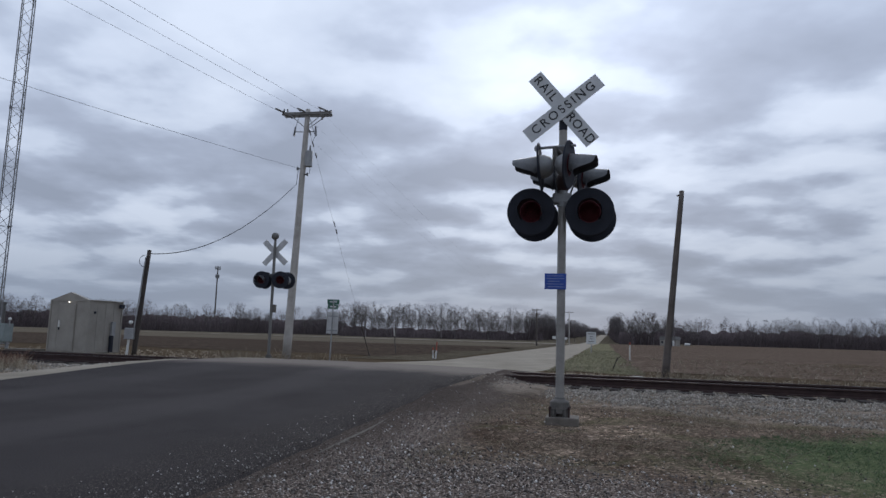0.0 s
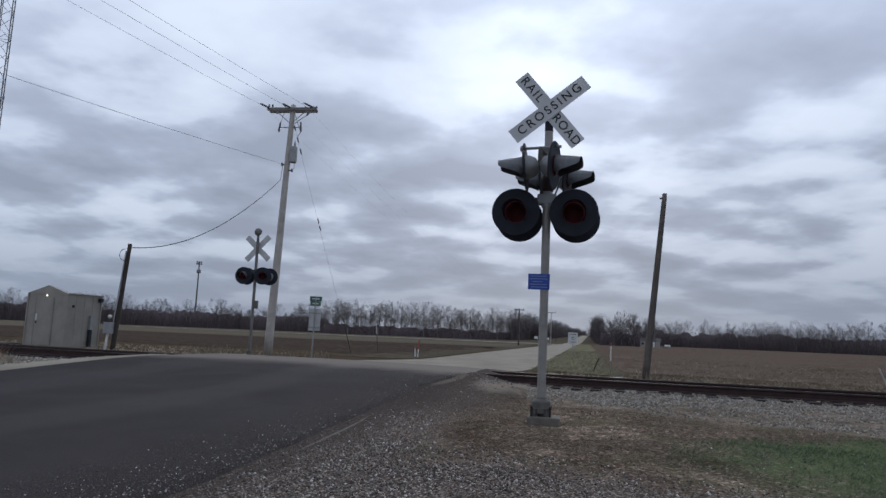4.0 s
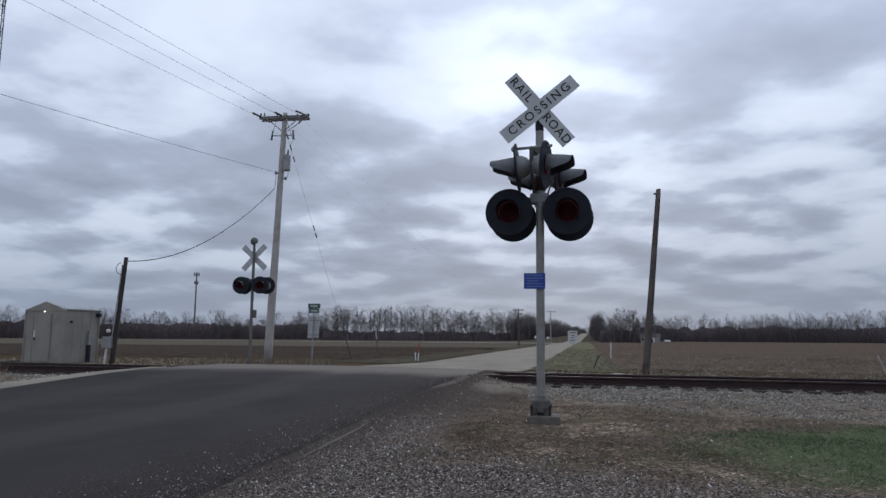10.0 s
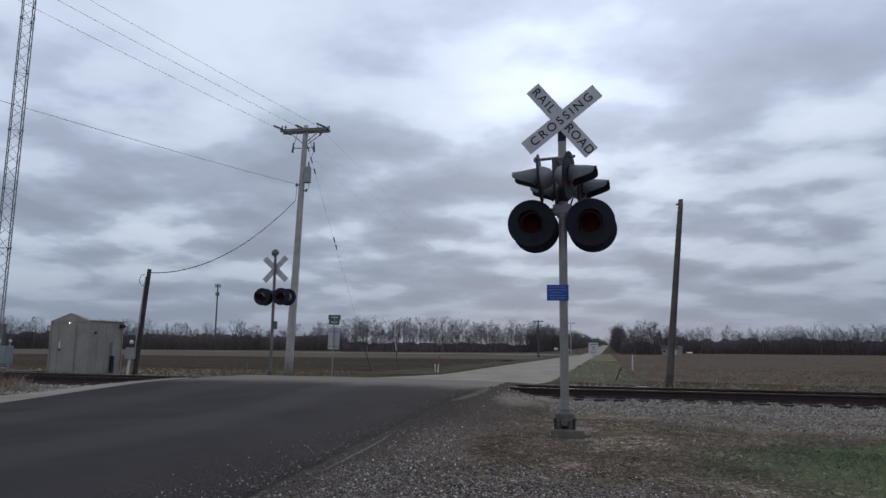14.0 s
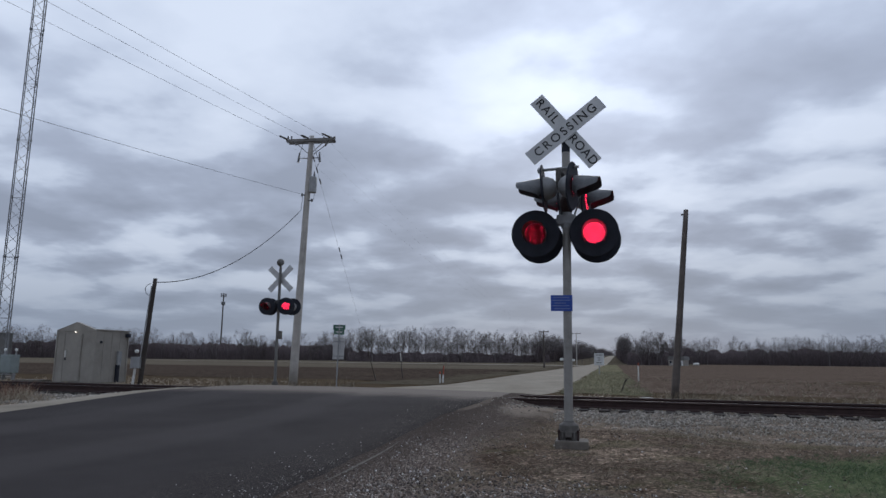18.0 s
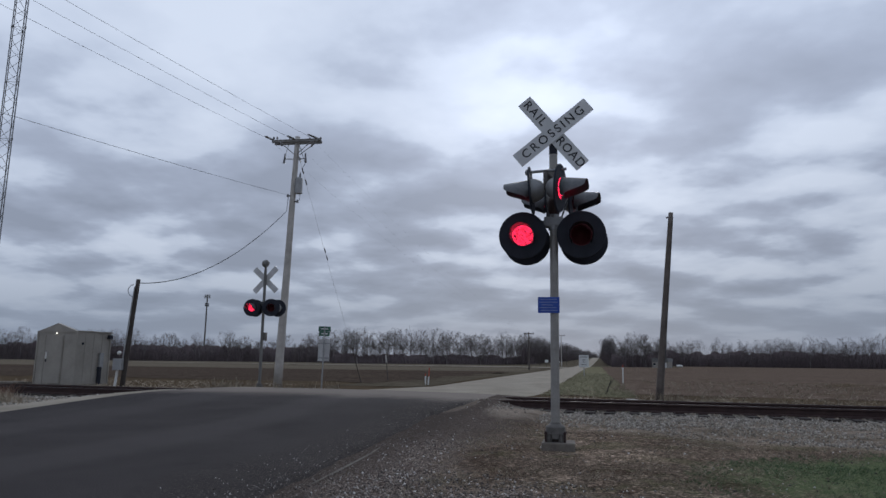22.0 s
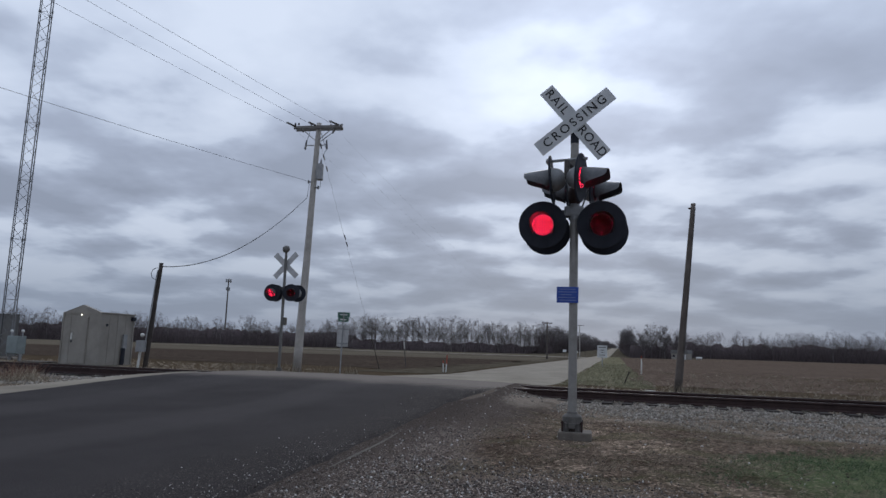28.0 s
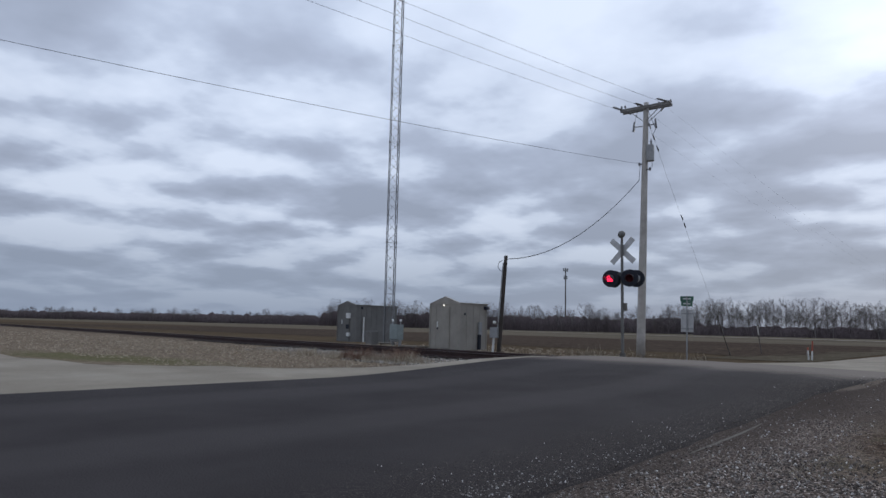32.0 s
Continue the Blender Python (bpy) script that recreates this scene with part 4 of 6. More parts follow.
    for zz in (1.84, 1.96):
        part("band_clamp", tube(BM(), (0, 0, zz), (0, 0, zz + 0.02), 0.062), GALV, sig)
    return sig


def far_signal():
    x, y, z = -6.46, 25.9, 0.13
    sig = thing("crossing_signal", pose(x, y, z, 0, 0, SIG_TURN), "silver mast with bell, crossbuck seen from behind and lamps", "railroad signal", "crossing signals")
    part("mast", tube(BM(), (0, 0, 0.0), (0, 0, 4.45), 0.055, n=18), SHED_DARK, sig, "silver painted steel mast")
    crossbuck(sig, 4.10, 0.06, 2.0, False)
    part("mast_foot", tube(BM(), (0, 0, -0.1), (0, 0, 0.22), 0.14, 0.10), CAST, sig)
    bell = spun(BM(), [(0.0, 0.09), (0.05, 0.085), (0.11, 0.05), (0.145, -0.02), (0.150, -0.06), (0.13, -0.06), (0.0, -0.03)], pose(0, -0.06, 4.74, 70, 0, 0), 28)
    part("bell", bell, SHED_DARK, sig, "round grey crossing bell on the mast top", smooth=True)
    part("bell_neck", tube(BM(), (0, 0, 4.44), (0, 0, 4.70), 0.045), CAST, sig)
    part("crossarm", tube(BM(), (-0.42, 0, 3.20), (0.48, 0, 3.20), 0.03), BLACK_TOP, sig, "dark pipe arm")
    part("junction_box", block(BM(), (0.22, 0.14, 0.14), Matrix.Translation((0, 0, 3.20)), 0.02), BLACK_TOP, sig)
    lamp(sig, pose(-0.40, -0.17, 3.03, 0, 0, 6), 0)
    lamp(sig, pose(0.38, -0.17, 3.03, 0, 0, 22), 1)
    lamp(sig, pose(-0.40, 0.19, 3.03, 0, 0, 172), 1)
    lamp(sig, pose(0.48, 0.20, 3.03, 0, 0, 190), 0)
    part("control_box", block(BM(), (0.12, 0.12, 0.30), Matrix.Translation((0.12, 0, 1.95)), 0.01), CAST, sig, "small dark box on the mast")
    return sig


near_signal()
far_signal()

# ---- poles, wires, tower and huts ----
def wire(name, p, q, sag, r, mat=None, parent=None, n=28, sides=5):
    """A hanging wire between two places, as one round tube."""
    p, q = Vector(p), Vector(q)
    pts = [p.lerp(q, k / n) - Vector((0, 0, 4 * sag * (k / n) * (1 - k / n))) for k in range(n + 1)]
    side = (q - p).cross(Vector((0, 0, 1))).normalized()
    verts, faces = [], []
    for k, c in enumerate(pts):
        for i in range(sides):
            t = i * math.tau / sides
            verts.append(c + side * (r * math.cos(t)) + Vector((0, 0, r * math.sin(t))))
        if k:
            a, b = (k - 1) * sides, k * sides
            faces += [(a + i, a + (i + 1) % sides, b + (i + 1) % sides, b + i) for i in range(sides)]
    return mesh_object(name, verts, faces, mat or CABLE, parent)


def pole_mesh(top, r0, r1, n=18, bow=0.0):
    """A tapering wooden pole from the origin to top, slightly bowed and uneven."""
    bm = BM()
    top = Vector(top)
    rings = []
    for k in range(13):
        f = k / 12
        c = top * f + Vector((bow * math.sin(math.pi * f), 0, 0))
        r = r0 + (r1 - r0) * f
        rings.append([bm.verts.new(c + Vector((r * math.cos(i * math.tau / n) * (1 + 0.03 * math.sin(3 * i + k)), r * math.sin(i * math.tau / n), 0))) for i in range(n)])
    for a, b in zip(rings, rings[1:]):
        for i in range(n):
            bm.faces.new((a[i], a[(i + 1) % n], b[(i + 1) % n], b[i]))
    bm.faces.new(rings[-1])
    bm.faces.new(list(reversed(rings[0])))
    return bm


def insulator(parent, p, h=0.16, r=0.05):
    m = Matrix.Translation(p)
    part("insulator", spun(BM(), [(0, 0), (0.015, 0), (0.015, h * 0.35), (r, h * 0.4), (r * 0.9, h * 0.55), (r * 0.5, h * 0.62), (r * 0.8, h * 0.7), (r * 0.6, h), (0, h)], m, 10), CERAMIC, parent, smooth=True)


UP = Vector((-6.48, 29.0, 0.05))
UP_TURN = -9.0


def utility_pole():
    pole = thing("utility_pole", pose(UP.x, UP.y, UP.z, 0, 0, UP_TURN), "tall weathered grey utility pole with crossarm and transformer", "utility pole", "utility poles")
    top = Vector((0.34, 0.06, 10.95))
    part("pole", pole_mesh(top, 0.185, 0.105), POLE_GREY, pole, smooth=True)

    def at(z):
        return top * (z / top.z)
    for dy in (-0.15, 0.15):
        part("crossarm", block(BM(), (2.16, 0.095, 0.135), Matrix.Translation(at(10.72) + Vector((-0.02, dy, 0))), 0.012), POLE_ARM_SHADED, pole, "weathered timber crossarm")
    for sx in (-1, 1):
        for dy in (-0.19, 0.19):
            part("brace", tube(BM(), at(10.15) + Vector((sx * 0.10, dy * 0.6, 0)), at(10.66) + Vector((sx * 0.72, dy, 0)), 0.018, n=8), GALV, pole)
    for x in (-1.04, -0.88, -0.30, 0.52, 0.86, 1.03):
        insulator(pole, at(10.78) + Vector((x, -0.15 if x < 0.5 else 0.12, 0)))
    for (x0, z0), (x1, z1) in (((-1.02, 10.76), (-1.36, 10.90)), ((-0.05, 10.78), (-0.35, 10.88)), ((0.95, 10.79), (0.60, 10.91)), ((1.05, 10.80), (1.28, 10.48)), ((0.83, 10.66), (0.82, 10.32)), ((-0.72, 10.62), (-0.50, 10.42))):
        a, b = at(z0) + Vector((x0, -0.2, 0)), at(z1) + Vector((x1, -0.42, 0))
        turn = Matrix.Translation(a) @ (b - a).to_track_quat("Z", "Y").to_matrix().to_4x4()
        n = (b - a).length
        part("strain_insulator", spun(BM(), [(0, 0), (0.02, 0.01 * n)] + [(0.05 if k % 2 else 0.03, n * (0.08 + 0.1 * k)) for k in range(9)] + [(0.015, n), (0, n)], turn, 10), CAST, pole, "dark strain insulator", smooth=True)
    for sx in (-1, 1):                 # cut-outs on short brackets
        c = at(9.92)
        part("cutout_bracket", tube(BM(), c, c + Vector((sx * 0.50, -0.10, 0.0)), 0.022, n=8), GALV, pole)
        part("fuse_cutout", tube(BM(), c + Vector((sx * 0.50, -0.12, -0.20)), c + Vector((sx * 0.46, -0.10, 0.22)), 0.05, 0.035, n=10), CERAMIC, pole, "porcelain fuse cut-out")
    c = at(8.68) + Vector((0.27, -0.10, 0))
    can = spun(BM(), [(0, -0.36), (0.155, -0.35), (0.16, -0.33), (0.16, 0.30), (0.15, 0.34), (0.10, 0.37), (0, 0.38)], Matrix.Translation(c), 24)
    tank = part("transformer", can, GALV, pole, "grey transformer can", smooth=False)
    part("bushing", spun(BM(), [(0, 0), (0.035, 0.0), (0.05, 0.05), (0.03, 0.08), (0.05, 0.13), (0.03, 0.16), (0.02, 0.24), (0, 0.24)], Matrix.Translation(c + Vector((0.04, 0, 0.36))), 10), CERAMIC, tank, smooth=True)
    part("transformer_bracket", block(BM(), (0.18, 0.08, 0.5), Matrix.Translation(at(8.71) + Vector((0.12, -0.05, 0)))), GALV, pole)
    for sx, z in ((-0.17, 8.22), (0.30, 7.96)):
        part("spool_bracket", tube(BM(), at(z) + Vector((0, 0, 0.05)), at(z) + Vector((sx, -0.16, 0.0)), 0.03, n=8), CERAMIC, pole)
        part("spool_insulator", tube(BM(), at(z) + Vector((sx, -0.18, -0.06)), at(z) + Vector((sx, -0.18, 0.07)), 0.045, n=10), CERAMIC, pole)
    for k, (a, b) in enumerate((((0.12, -0.12, 10.6), (0.46, -0.10, 9.75)), ((-0.30, -0.12, 10.7), (-0.46, -0.1, 10.1)), ((0.50, -0.12, 9.7), (0.36, -0.1, 9.45)), ((-0.14, -0.16, 8.2), (-0.17, -0.17, 7.52)), ((0.35, -0.12, 8.6), (0.38, -0.15, 8.0)))):
        part("jumper_wire", tube(BM(), at(a[2]) + Vector((a[0], a[1], 0)), at(b[2]) + Vector((b[0], b[1], 0)), 0.010, n=6), CABLE, pole)
    return pole


def wires():
    m = pose(UP.x, UP.y, UP.z, 0, 0, UP_TURN)
    far = Vector((-27.6, -21.7, 0))
    ax = Vector((math.cos(radians(UP_TURN)), math.sin(radians(UP_TURN)), 0))
    road = Vector((17.9, 127.3, 0.0))
    for x, sag in ((-1.36, 1.05), (-0.35, 0.95), (0.58, 1.0)):
        a = m @ Vector((0.34 + x, 0, 10.9))
        tagged(wire("power_line", a, far + ax * x + Vector((0, 0, 13.1)), sag * 0.62, 0.0052), "thin overhead power line strung from the utility pole", "power line", "overhead lines")
        tagged(wire("power_line", a, road + NR * x * 0.7 + Vector((0, 0, 6.9)), 1.4, 0.0016), "thin overhead power line running beside the country road", "power line", "overhead lines")
    a = m @ Vector((0.0, -0.18, 8.27))
    tagged(wire("neutral_line", a, far + Vector((0, 0, 7.3)), 0.79, 0.0065), "overhead neutral cable strung below the power lines", "power line", "overhead lines")
    tagged(wire("service_drop", m @ Vector((0.06, -0.17, 7.50)), (-12.20, 28.0, 4.28), 0.85, 0.018), "sagging service cable between two poles", "cable")
    g0, g1 = m @ Vector((0.42, 0.0, 10.15)), Vector((-3.99, 39.0, 0.0))
    guy = tagged(wire("guy_wire", g0, g1, 0.08, 0.0042, GALV), "thin steel guy wire with porcelain strain insulators", "guy wire")
    for f in (0.365, 0.395, 0.02, 0.06, 0.10):
        c = g0.lerp(g1, f)
        d = (g1 - g0).normalized()
        part("strain_insulator", tube(BM(), c - d * 0.13, c + d * 0.13, 0.030, n=8), CERAMIC, guy)
    part("guy_guard", tube(BM(), g0.lerp(g1, 0.80), g1 + Vector((0, 0, -0.1)), 0.022, n=8), POLE_BROWN, guy, "faded marker sleeve on the guy wire")


def plain_pole(name, x, y, z, top, r0, r1, mat, label, group=""):
    p = thing(name, pose(x, y, z), label, "pole", group)
    part("pole", pole_mesh(top, r0, r1, 14), mat, p, smooth=True)
    return p


def poles():
    p = plain_pole("wooden_pole", 7.2, 22.0, -0.05, (0.66, 0, 6.25), 0.115, 0.075, POLE_BROWN, "leaning brown wooden pole standing beside the railway", "leaning poles")
    part("pole_step", tube(BM(), (0.50, 0, 6.08), (0.66, 0, 6.11), 0.03, n=8), RUST, p)
    part("ground_wire", tube(BM(), (0.09, -0.115, 0.0), (0.70, -0.078, 6.1), 0.008, n=6), CABLE, p)
    s = plain_pole("service_pole", -12.46, 27.94, 0.0, (0.30, 0, 4.42), 0.10, 0.08, POLE_DARK, "dark leaning service pole with meter box", "leaning poles")
    box = part("meter_box", block(BM(), (0.36, 0.20, 0.46), Matrix.Translation((-0.14, -0.20, 0.97)), 0.02), GALV, s, "grey electricity meter box")
    part("meter", spun(BM(), [(0, 0.12), (0.055, 0.11), (0.075, 0.07), (0.075, 0)], Matrix.Translation((-0.10, -0.22, 1.42)) @ pose(0, 0, 0, 90, 0, 0), 18), WHITE, box, "round glass meter", smooth=True)
    part("conduit", tube(BM(), (-0.22, -0.17, 0.0), (-0.16, -0.17, 0.76), 0.05, n=10), WHITE, s, "pale conduit pipe")
    part("riser", tube(BM(), (0.0, -0.14, 1.2), (0.22, -0.11, 4.1), 0.022, n=8), GALV, s)
    loop = BM()
    pts = [Vector((0.20 - 0.22 * math.sin(t), -0.14, 4.0 + 0.24 * math.cos(t) - 0.05)) for t in [k * math.pi / 10 for k in range(11)]]
    for a, b in zip(pts, pts[1:]):
        tube(loop, a, b, 0.012, n=6)
    part("drip_loop", loop, CABLE, s, "loop of service cable")
    # poles along the country road
    for s_, v, h, arm in ((127.7, -11.6, 6.9, 1.9), (212, -9.6, 9.9, 2.6), (330, -12.5, 8.5, 2.4), (450, -12.5, 9.5, 2.4), (600, -12.5, 10.5, 2.4)):
        q = from_vs(v, s_)
        if s_ < 130:
            q = Vector((17.9, 127.3, 0))
        t = thing("roadside_pole", pose(q.x, q.y, -0.05, 0, 0, -13), "brown wooden pole with crossarm beside the country road", "utility pole", "utility poles")
        part("pole", pole_mesh((0, 0, h), 0.16, 0.11, 10), POLE_GREY if s_ == 212 else POLE_BROWN, t, smooth=True)
        part("crossarm", block(BM(), (arm, 0.12, 0.14), Matrix.Translation((0, 0, h - 0.25)), 0.01), POLE_BROWN, t)
        for x in (-0.45, 0.0, 0.45):
            part("insulator", tube(BM(), (x * arm, 0, h - 0.18), (x * arm, 0, h + 0.02), 0.05, n=6), CERAMIC, t)
    for x, y, h in ((-66, 330, 7.5), (47.0, 301, 6.5), (-20.0, 300, 7)):
        plain_pole("field_pole", x, y, -0.05, (0, 0, h), 0.16, 0.12, POLE_BROWN, "short bare pole at the far edge of the field", "field poles")


def radio_tower():
    base, face, high, step = Vector((-21.6, 33.1, 0.0)), 0.62, 66.0, 3.0
    t = thing("radio_tower", pose(base.x, base.y, base.z, 0, 0, 12), "tall slender grey steel lattice radio tower", "radio tower")
    r = face / math.sqrt(3)
    legs = [Vector((r * math.cos(radians(a)), r * math.sin(radians(a)), 0)) for a in (-30, 90, 210)]
    for l in legs:
        part("leg", tube(BM(), l, l + Vector((0, 0, high)), 0.028, n=8), TOWER_STEEL, t, "tubular tower leg")
    section = BM()
    rungs = int(high / 0.6)
    for k in range(rungs):
        z0, z1 = 0.6 * k, 0.6 * (k + 1)
        for i in range(3):
            a, b = legs[i], legs[(i + 1) % 3]
            if k % 2:
                a, b = b, a
            tube(section, a + Vector((0, 0, z0)), b + Vector((0, 0, z1)), 0.011, n=5, cap=False)
            if k % 5 == 0:
                tube(section, a + Vector((0, 0, z0)), b + Vector((0, 0, z0)), 0.011, n=5, cap=False)
    tagged(part("bracing", section, TOWER_STEEL, t, "zigzag steel bracing"), kind="stuff")
    for l in legs:
        for k in range(1, int(high / 6)):
            part("flange", tube(BM(), l + Vector((0, 0, 6 * k - 0.06)), l + Vector((0, 0, 6 * k + 0.06)), 0.05, n=8), TOWER_STEEL, t)
    part("tower_foot", block(BM(), (1.1, 1.1, 0.3), Matrix.Translation((0, 0, 0.05)), 0.03), CONCRETE, t)
    part("feed_cable", tube(BM(), legs[2] * 0.8 + Vector((0, 0, 0)), legs[2] * 0.8 + Vector((0, 0, high)), 0.02, n=6), CABLE, t)


def panel_ribs(bm, w, h, face, n, depth=0.012):
    """Vertical ribs on a wall of width w at y = face."""
    for k in range(n + 1):
        block(bm, (0.03, depth, h), Matrix.Translation((-w / 2 + w * k / n, face, h / 2)), 0.003)


def hut(name, corner, turn, w, length, eave, ridge, mat, label, fittings):
    """A small metal equipment hut. Local x along the gable wall, y away from it; the near right corner at the origin."""
    t = thing(name, pose(corner.x, corner.y, corner.z, 0, 0, turn), label, "equipment hut", "equipment huts")
    bm = BM()
    block(bm, (w, length, eave), Matrix.Translation((-w / 2, length / 2, eave / 2)))
    part("wall", bm, mat, t, "painted sheet metal wall")
    bm = BM()
    prof = [(-w - 0.03, eave - 0.04), (0.03, eave - 0.04), (0.03, eave), (-w / 2, ridge), (-w - 0.03, eave)]
    a = [bm.verts.new((x, -0.03, z)) for x, z in prof]
    b = [bm.verts.new((x, 0.12, z)) for x, z in prof]
    bm.faces.new(a)
    bm.faces.new(list(reversed(b)))
    for i in range(5):
        bm.faces.new((a[(i + 1) % 5], a[i], b[i], b[(i + 1) % 5]))
    part("gable", bm, mat, t, "low pointed gable over the door")
    part("roof", block(BM(), (w + 0.10, length + 0.06, 0.05), Matrix.Translation((-w / 2, length / 2 + 0.05, eave + 0.012)), 0.01), mat, t, "flat metal roof sheet")
    part("plinth", block(BM(), (w + 0.12, length + 0.12, 0.16), Matrix.Translation((-w / 2, length / 2, 0.02)), 0.01), CONCRETE, t)
    for x in (-w, 0):
        part("corner_post", block(BM(), (0.06, 0.06, eave), Matrix.Translation((x, 0, eave / 2)), 0.008), mat, t)
    part("corner_post", block(BM(), (0.06, 0.06, eave), Matrix.Translation((0, length, eave / 2)), 0.008), mat, t)
    n = max(2, round(length / 0.42))
    for k in range(1, n):
        part("wall_seam", block(BM(), (0.014, 0.025, eave - 0.1), Matrix.Translation((0.004, length * k / n, eave / 2)), 0.003), mat, t)
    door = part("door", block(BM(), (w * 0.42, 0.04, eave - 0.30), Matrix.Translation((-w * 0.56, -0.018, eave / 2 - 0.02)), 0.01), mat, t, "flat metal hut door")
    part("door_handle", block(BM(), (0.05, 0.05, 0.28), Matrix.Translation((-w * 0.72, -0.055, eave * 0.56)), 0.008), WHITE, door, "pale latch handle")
    # Dark block that stands for the shadow below the handle.
    part("lock_case", block(BM(), (0.05, 0.03, 0.10), Matrix.Translation((-w * 0.72, -0.05, eave * 0.47)), 0.005), BLACK, door, "dark block standing for the handle's shadow")
    for s_ in (-1, 1):
        part("door_frame", block(BM(), (0.035, 0.05, eave - 0.26), Matrix.Translation((-w * 0.56 + s_ * w * 0.225, -0.015, eave / 2 - 0.02)), 0.005), mat, t)
    for what, size, place, m2, text in fittings:
        part(what, block(BM(), size, Matrix.Translation(place), min(size) * 0.15), m2, t, text)
    return t


def huts():
    h = hut("equipment_hut", Vector((-14.25, 27.6, 0.06)), -18, 2.0, 1.76, 2.20, 2.53, SHED, "silver grey metal railway equipment hut with gabled roof", (
        ("conduit_box", (0.10, 0.20, 0.62), (0.06, 1.28, 1.05), GALV, "grey conduit box"),
        ("cable_riser", (0.12, 0.14, 0.75), (0.07, 1.22, 0.42), BLACK, "black cable riser"),
        ("wall_vent", (0.03, 0.10, 0.10), (0.02, 0.30, 1.72), BLACK, "small dark wall vent"),
        ("vent_hood", (0.14, 0.20, 0.16), (0.06, 1.68, 2.03), BLACK, "dark vent hood under the eave")))
    part("wall_lamp", spun(BM(), [(0, -0.024), (0.02, -0.014), (0.024, 0), (0.02, 0.014), (0, 0.024)], Matrix.Translation((-1.0, -0.06, 2.12)), 12), BULB, h, "small lit lamp over the door")
    hut("equipment_hut", Vector((-25.6, 35.3, 0.0)), -18, 2.0, 3.3, 2.42, 2.68, SHED_DARK, "dull grey metal equipment hut beside the radio tower", (
        ("dish_cover", (0.42, 0.10, 0.34), (-0.75, -0.06, 1.75), WHITE, "white rounded cover"),
        ("vent_louvre", (0.32, 0.06, 0.28), (-0.85, -0.03, 1.05), BLACK, "dark vent louvre"),
        ("lower_cover", (0.36, 0.08, 0.24), (-0.72, -0.05, 0.55), WHITE, "white lower cover"),
        ("vent_pipe", (0.08, 0.08, 1.65), (0.08, 0.55, 0.85), WHITE, "pale vertical pipe"),
        ("wall_vent", (0.04, 0.14, 0.14), (0.02, 0.45, 2.25), BLACK, "small dark wall vent")))
    c = Vector((-20.0, 31.3, -0.10))
    t = thing("relay_cabinet", pose(c.x, c.y, c.z, 0, 0, -30), "pale green metal cabinet standing on two short posts", "cabinet")
    body = part("body", block(BM(), (0.98, 0.35, 0.82), Matrix.Translation((0, 0, 0.93)), 0.02), CABINET, t)
    part("door", block(BM(), (0.90, 0.02, 0.74), Matrix.Translation((0, -0.182, 0.93)), 0.006), CABINET, body)
    for x in (-0.42, 0.42):
        part("leg", block(BM(), (0.11, 0.11, 0.56), Matrix.Translation((x, 0.0, 0.26)), 0.01), GALV, t)
        part("post", tube(BM(), (x * 1.12, 0.0, 1.2), (x * 1.12, 0.0, 1.50), 0.03, n=10), GALV, t)
        part("globe", spun(BM(), [(0, -0.07), (0.05, -0.05), (0.07, 0), (0.05, 0.05), (0, 0.07)], Matrix.Translation((x * 1.12, 0, 1.56)), 16), WHITE, t, "white round cap", smooth=True)
    part("cross_shelf", block(BM(), (0.8, 0.3, 0.06), Matrix.Translation((0, 0, 0.45)), 0.01), GALV, t)
    b = thing("battery_box", pose(-21.3, 30.9, 0.05, 0, 0, -30), "low grey metal box beside the relay cabinet", "utility box")
    part("body", block(BM(), (0.7, 0.45, 0.75), Matrix.Translation((0, 0, 0.36)), 0.02), SHED_DARK, b)
    part("lid", block(BM(), (0.76, 0.5, 0.06), Matrix.Translation((0, 0, 0.765)), 0.01), SHED_DARK, b)


def cell_tower():
    t = thing("cell_tower", pose(-156.1, 470, -0.1), "distant slim monopole with antenna array", "cell tower")
    part("pole", pole_mesh((0, 0, 45.5), 0.6, 0.4, 12), CAST, t, smooth=True)
    for z in (44.2, 38.5):
        for k in range(6):
            a = k * math.tau / 6
            r = 1.7 if z > 40 else 1.1
            part("antenna", block(BM(), (0.5, 0.5, 2.4), Matrix.Translation((r * math.cos(a), r * math.sin(a), z)), 0.05), GALV, t)
        part("platform", spun(BM(), [(0, 0), (1.5, 0), (1.5, 0.2), (0, 0.2)], Matrix.Translation((0, 0, z - 0.4)), 12), GALV, t)
    k = thing("base_cabinet", pose(-162.5, 462, 0.0), "small white cabinet at the foot of the distant monopole", "cabinet")
    part("body", block(BM(), (2.4, 2.0, 2.6), Matrix.Translation((0, 0, 1.2)), 0.1), WHITE, k)
    part("roof", block(BM(), (2.7, 2.3, 0.2), Matrix.Translation((0, 0, 2.55)), 0.05), GALV, k)


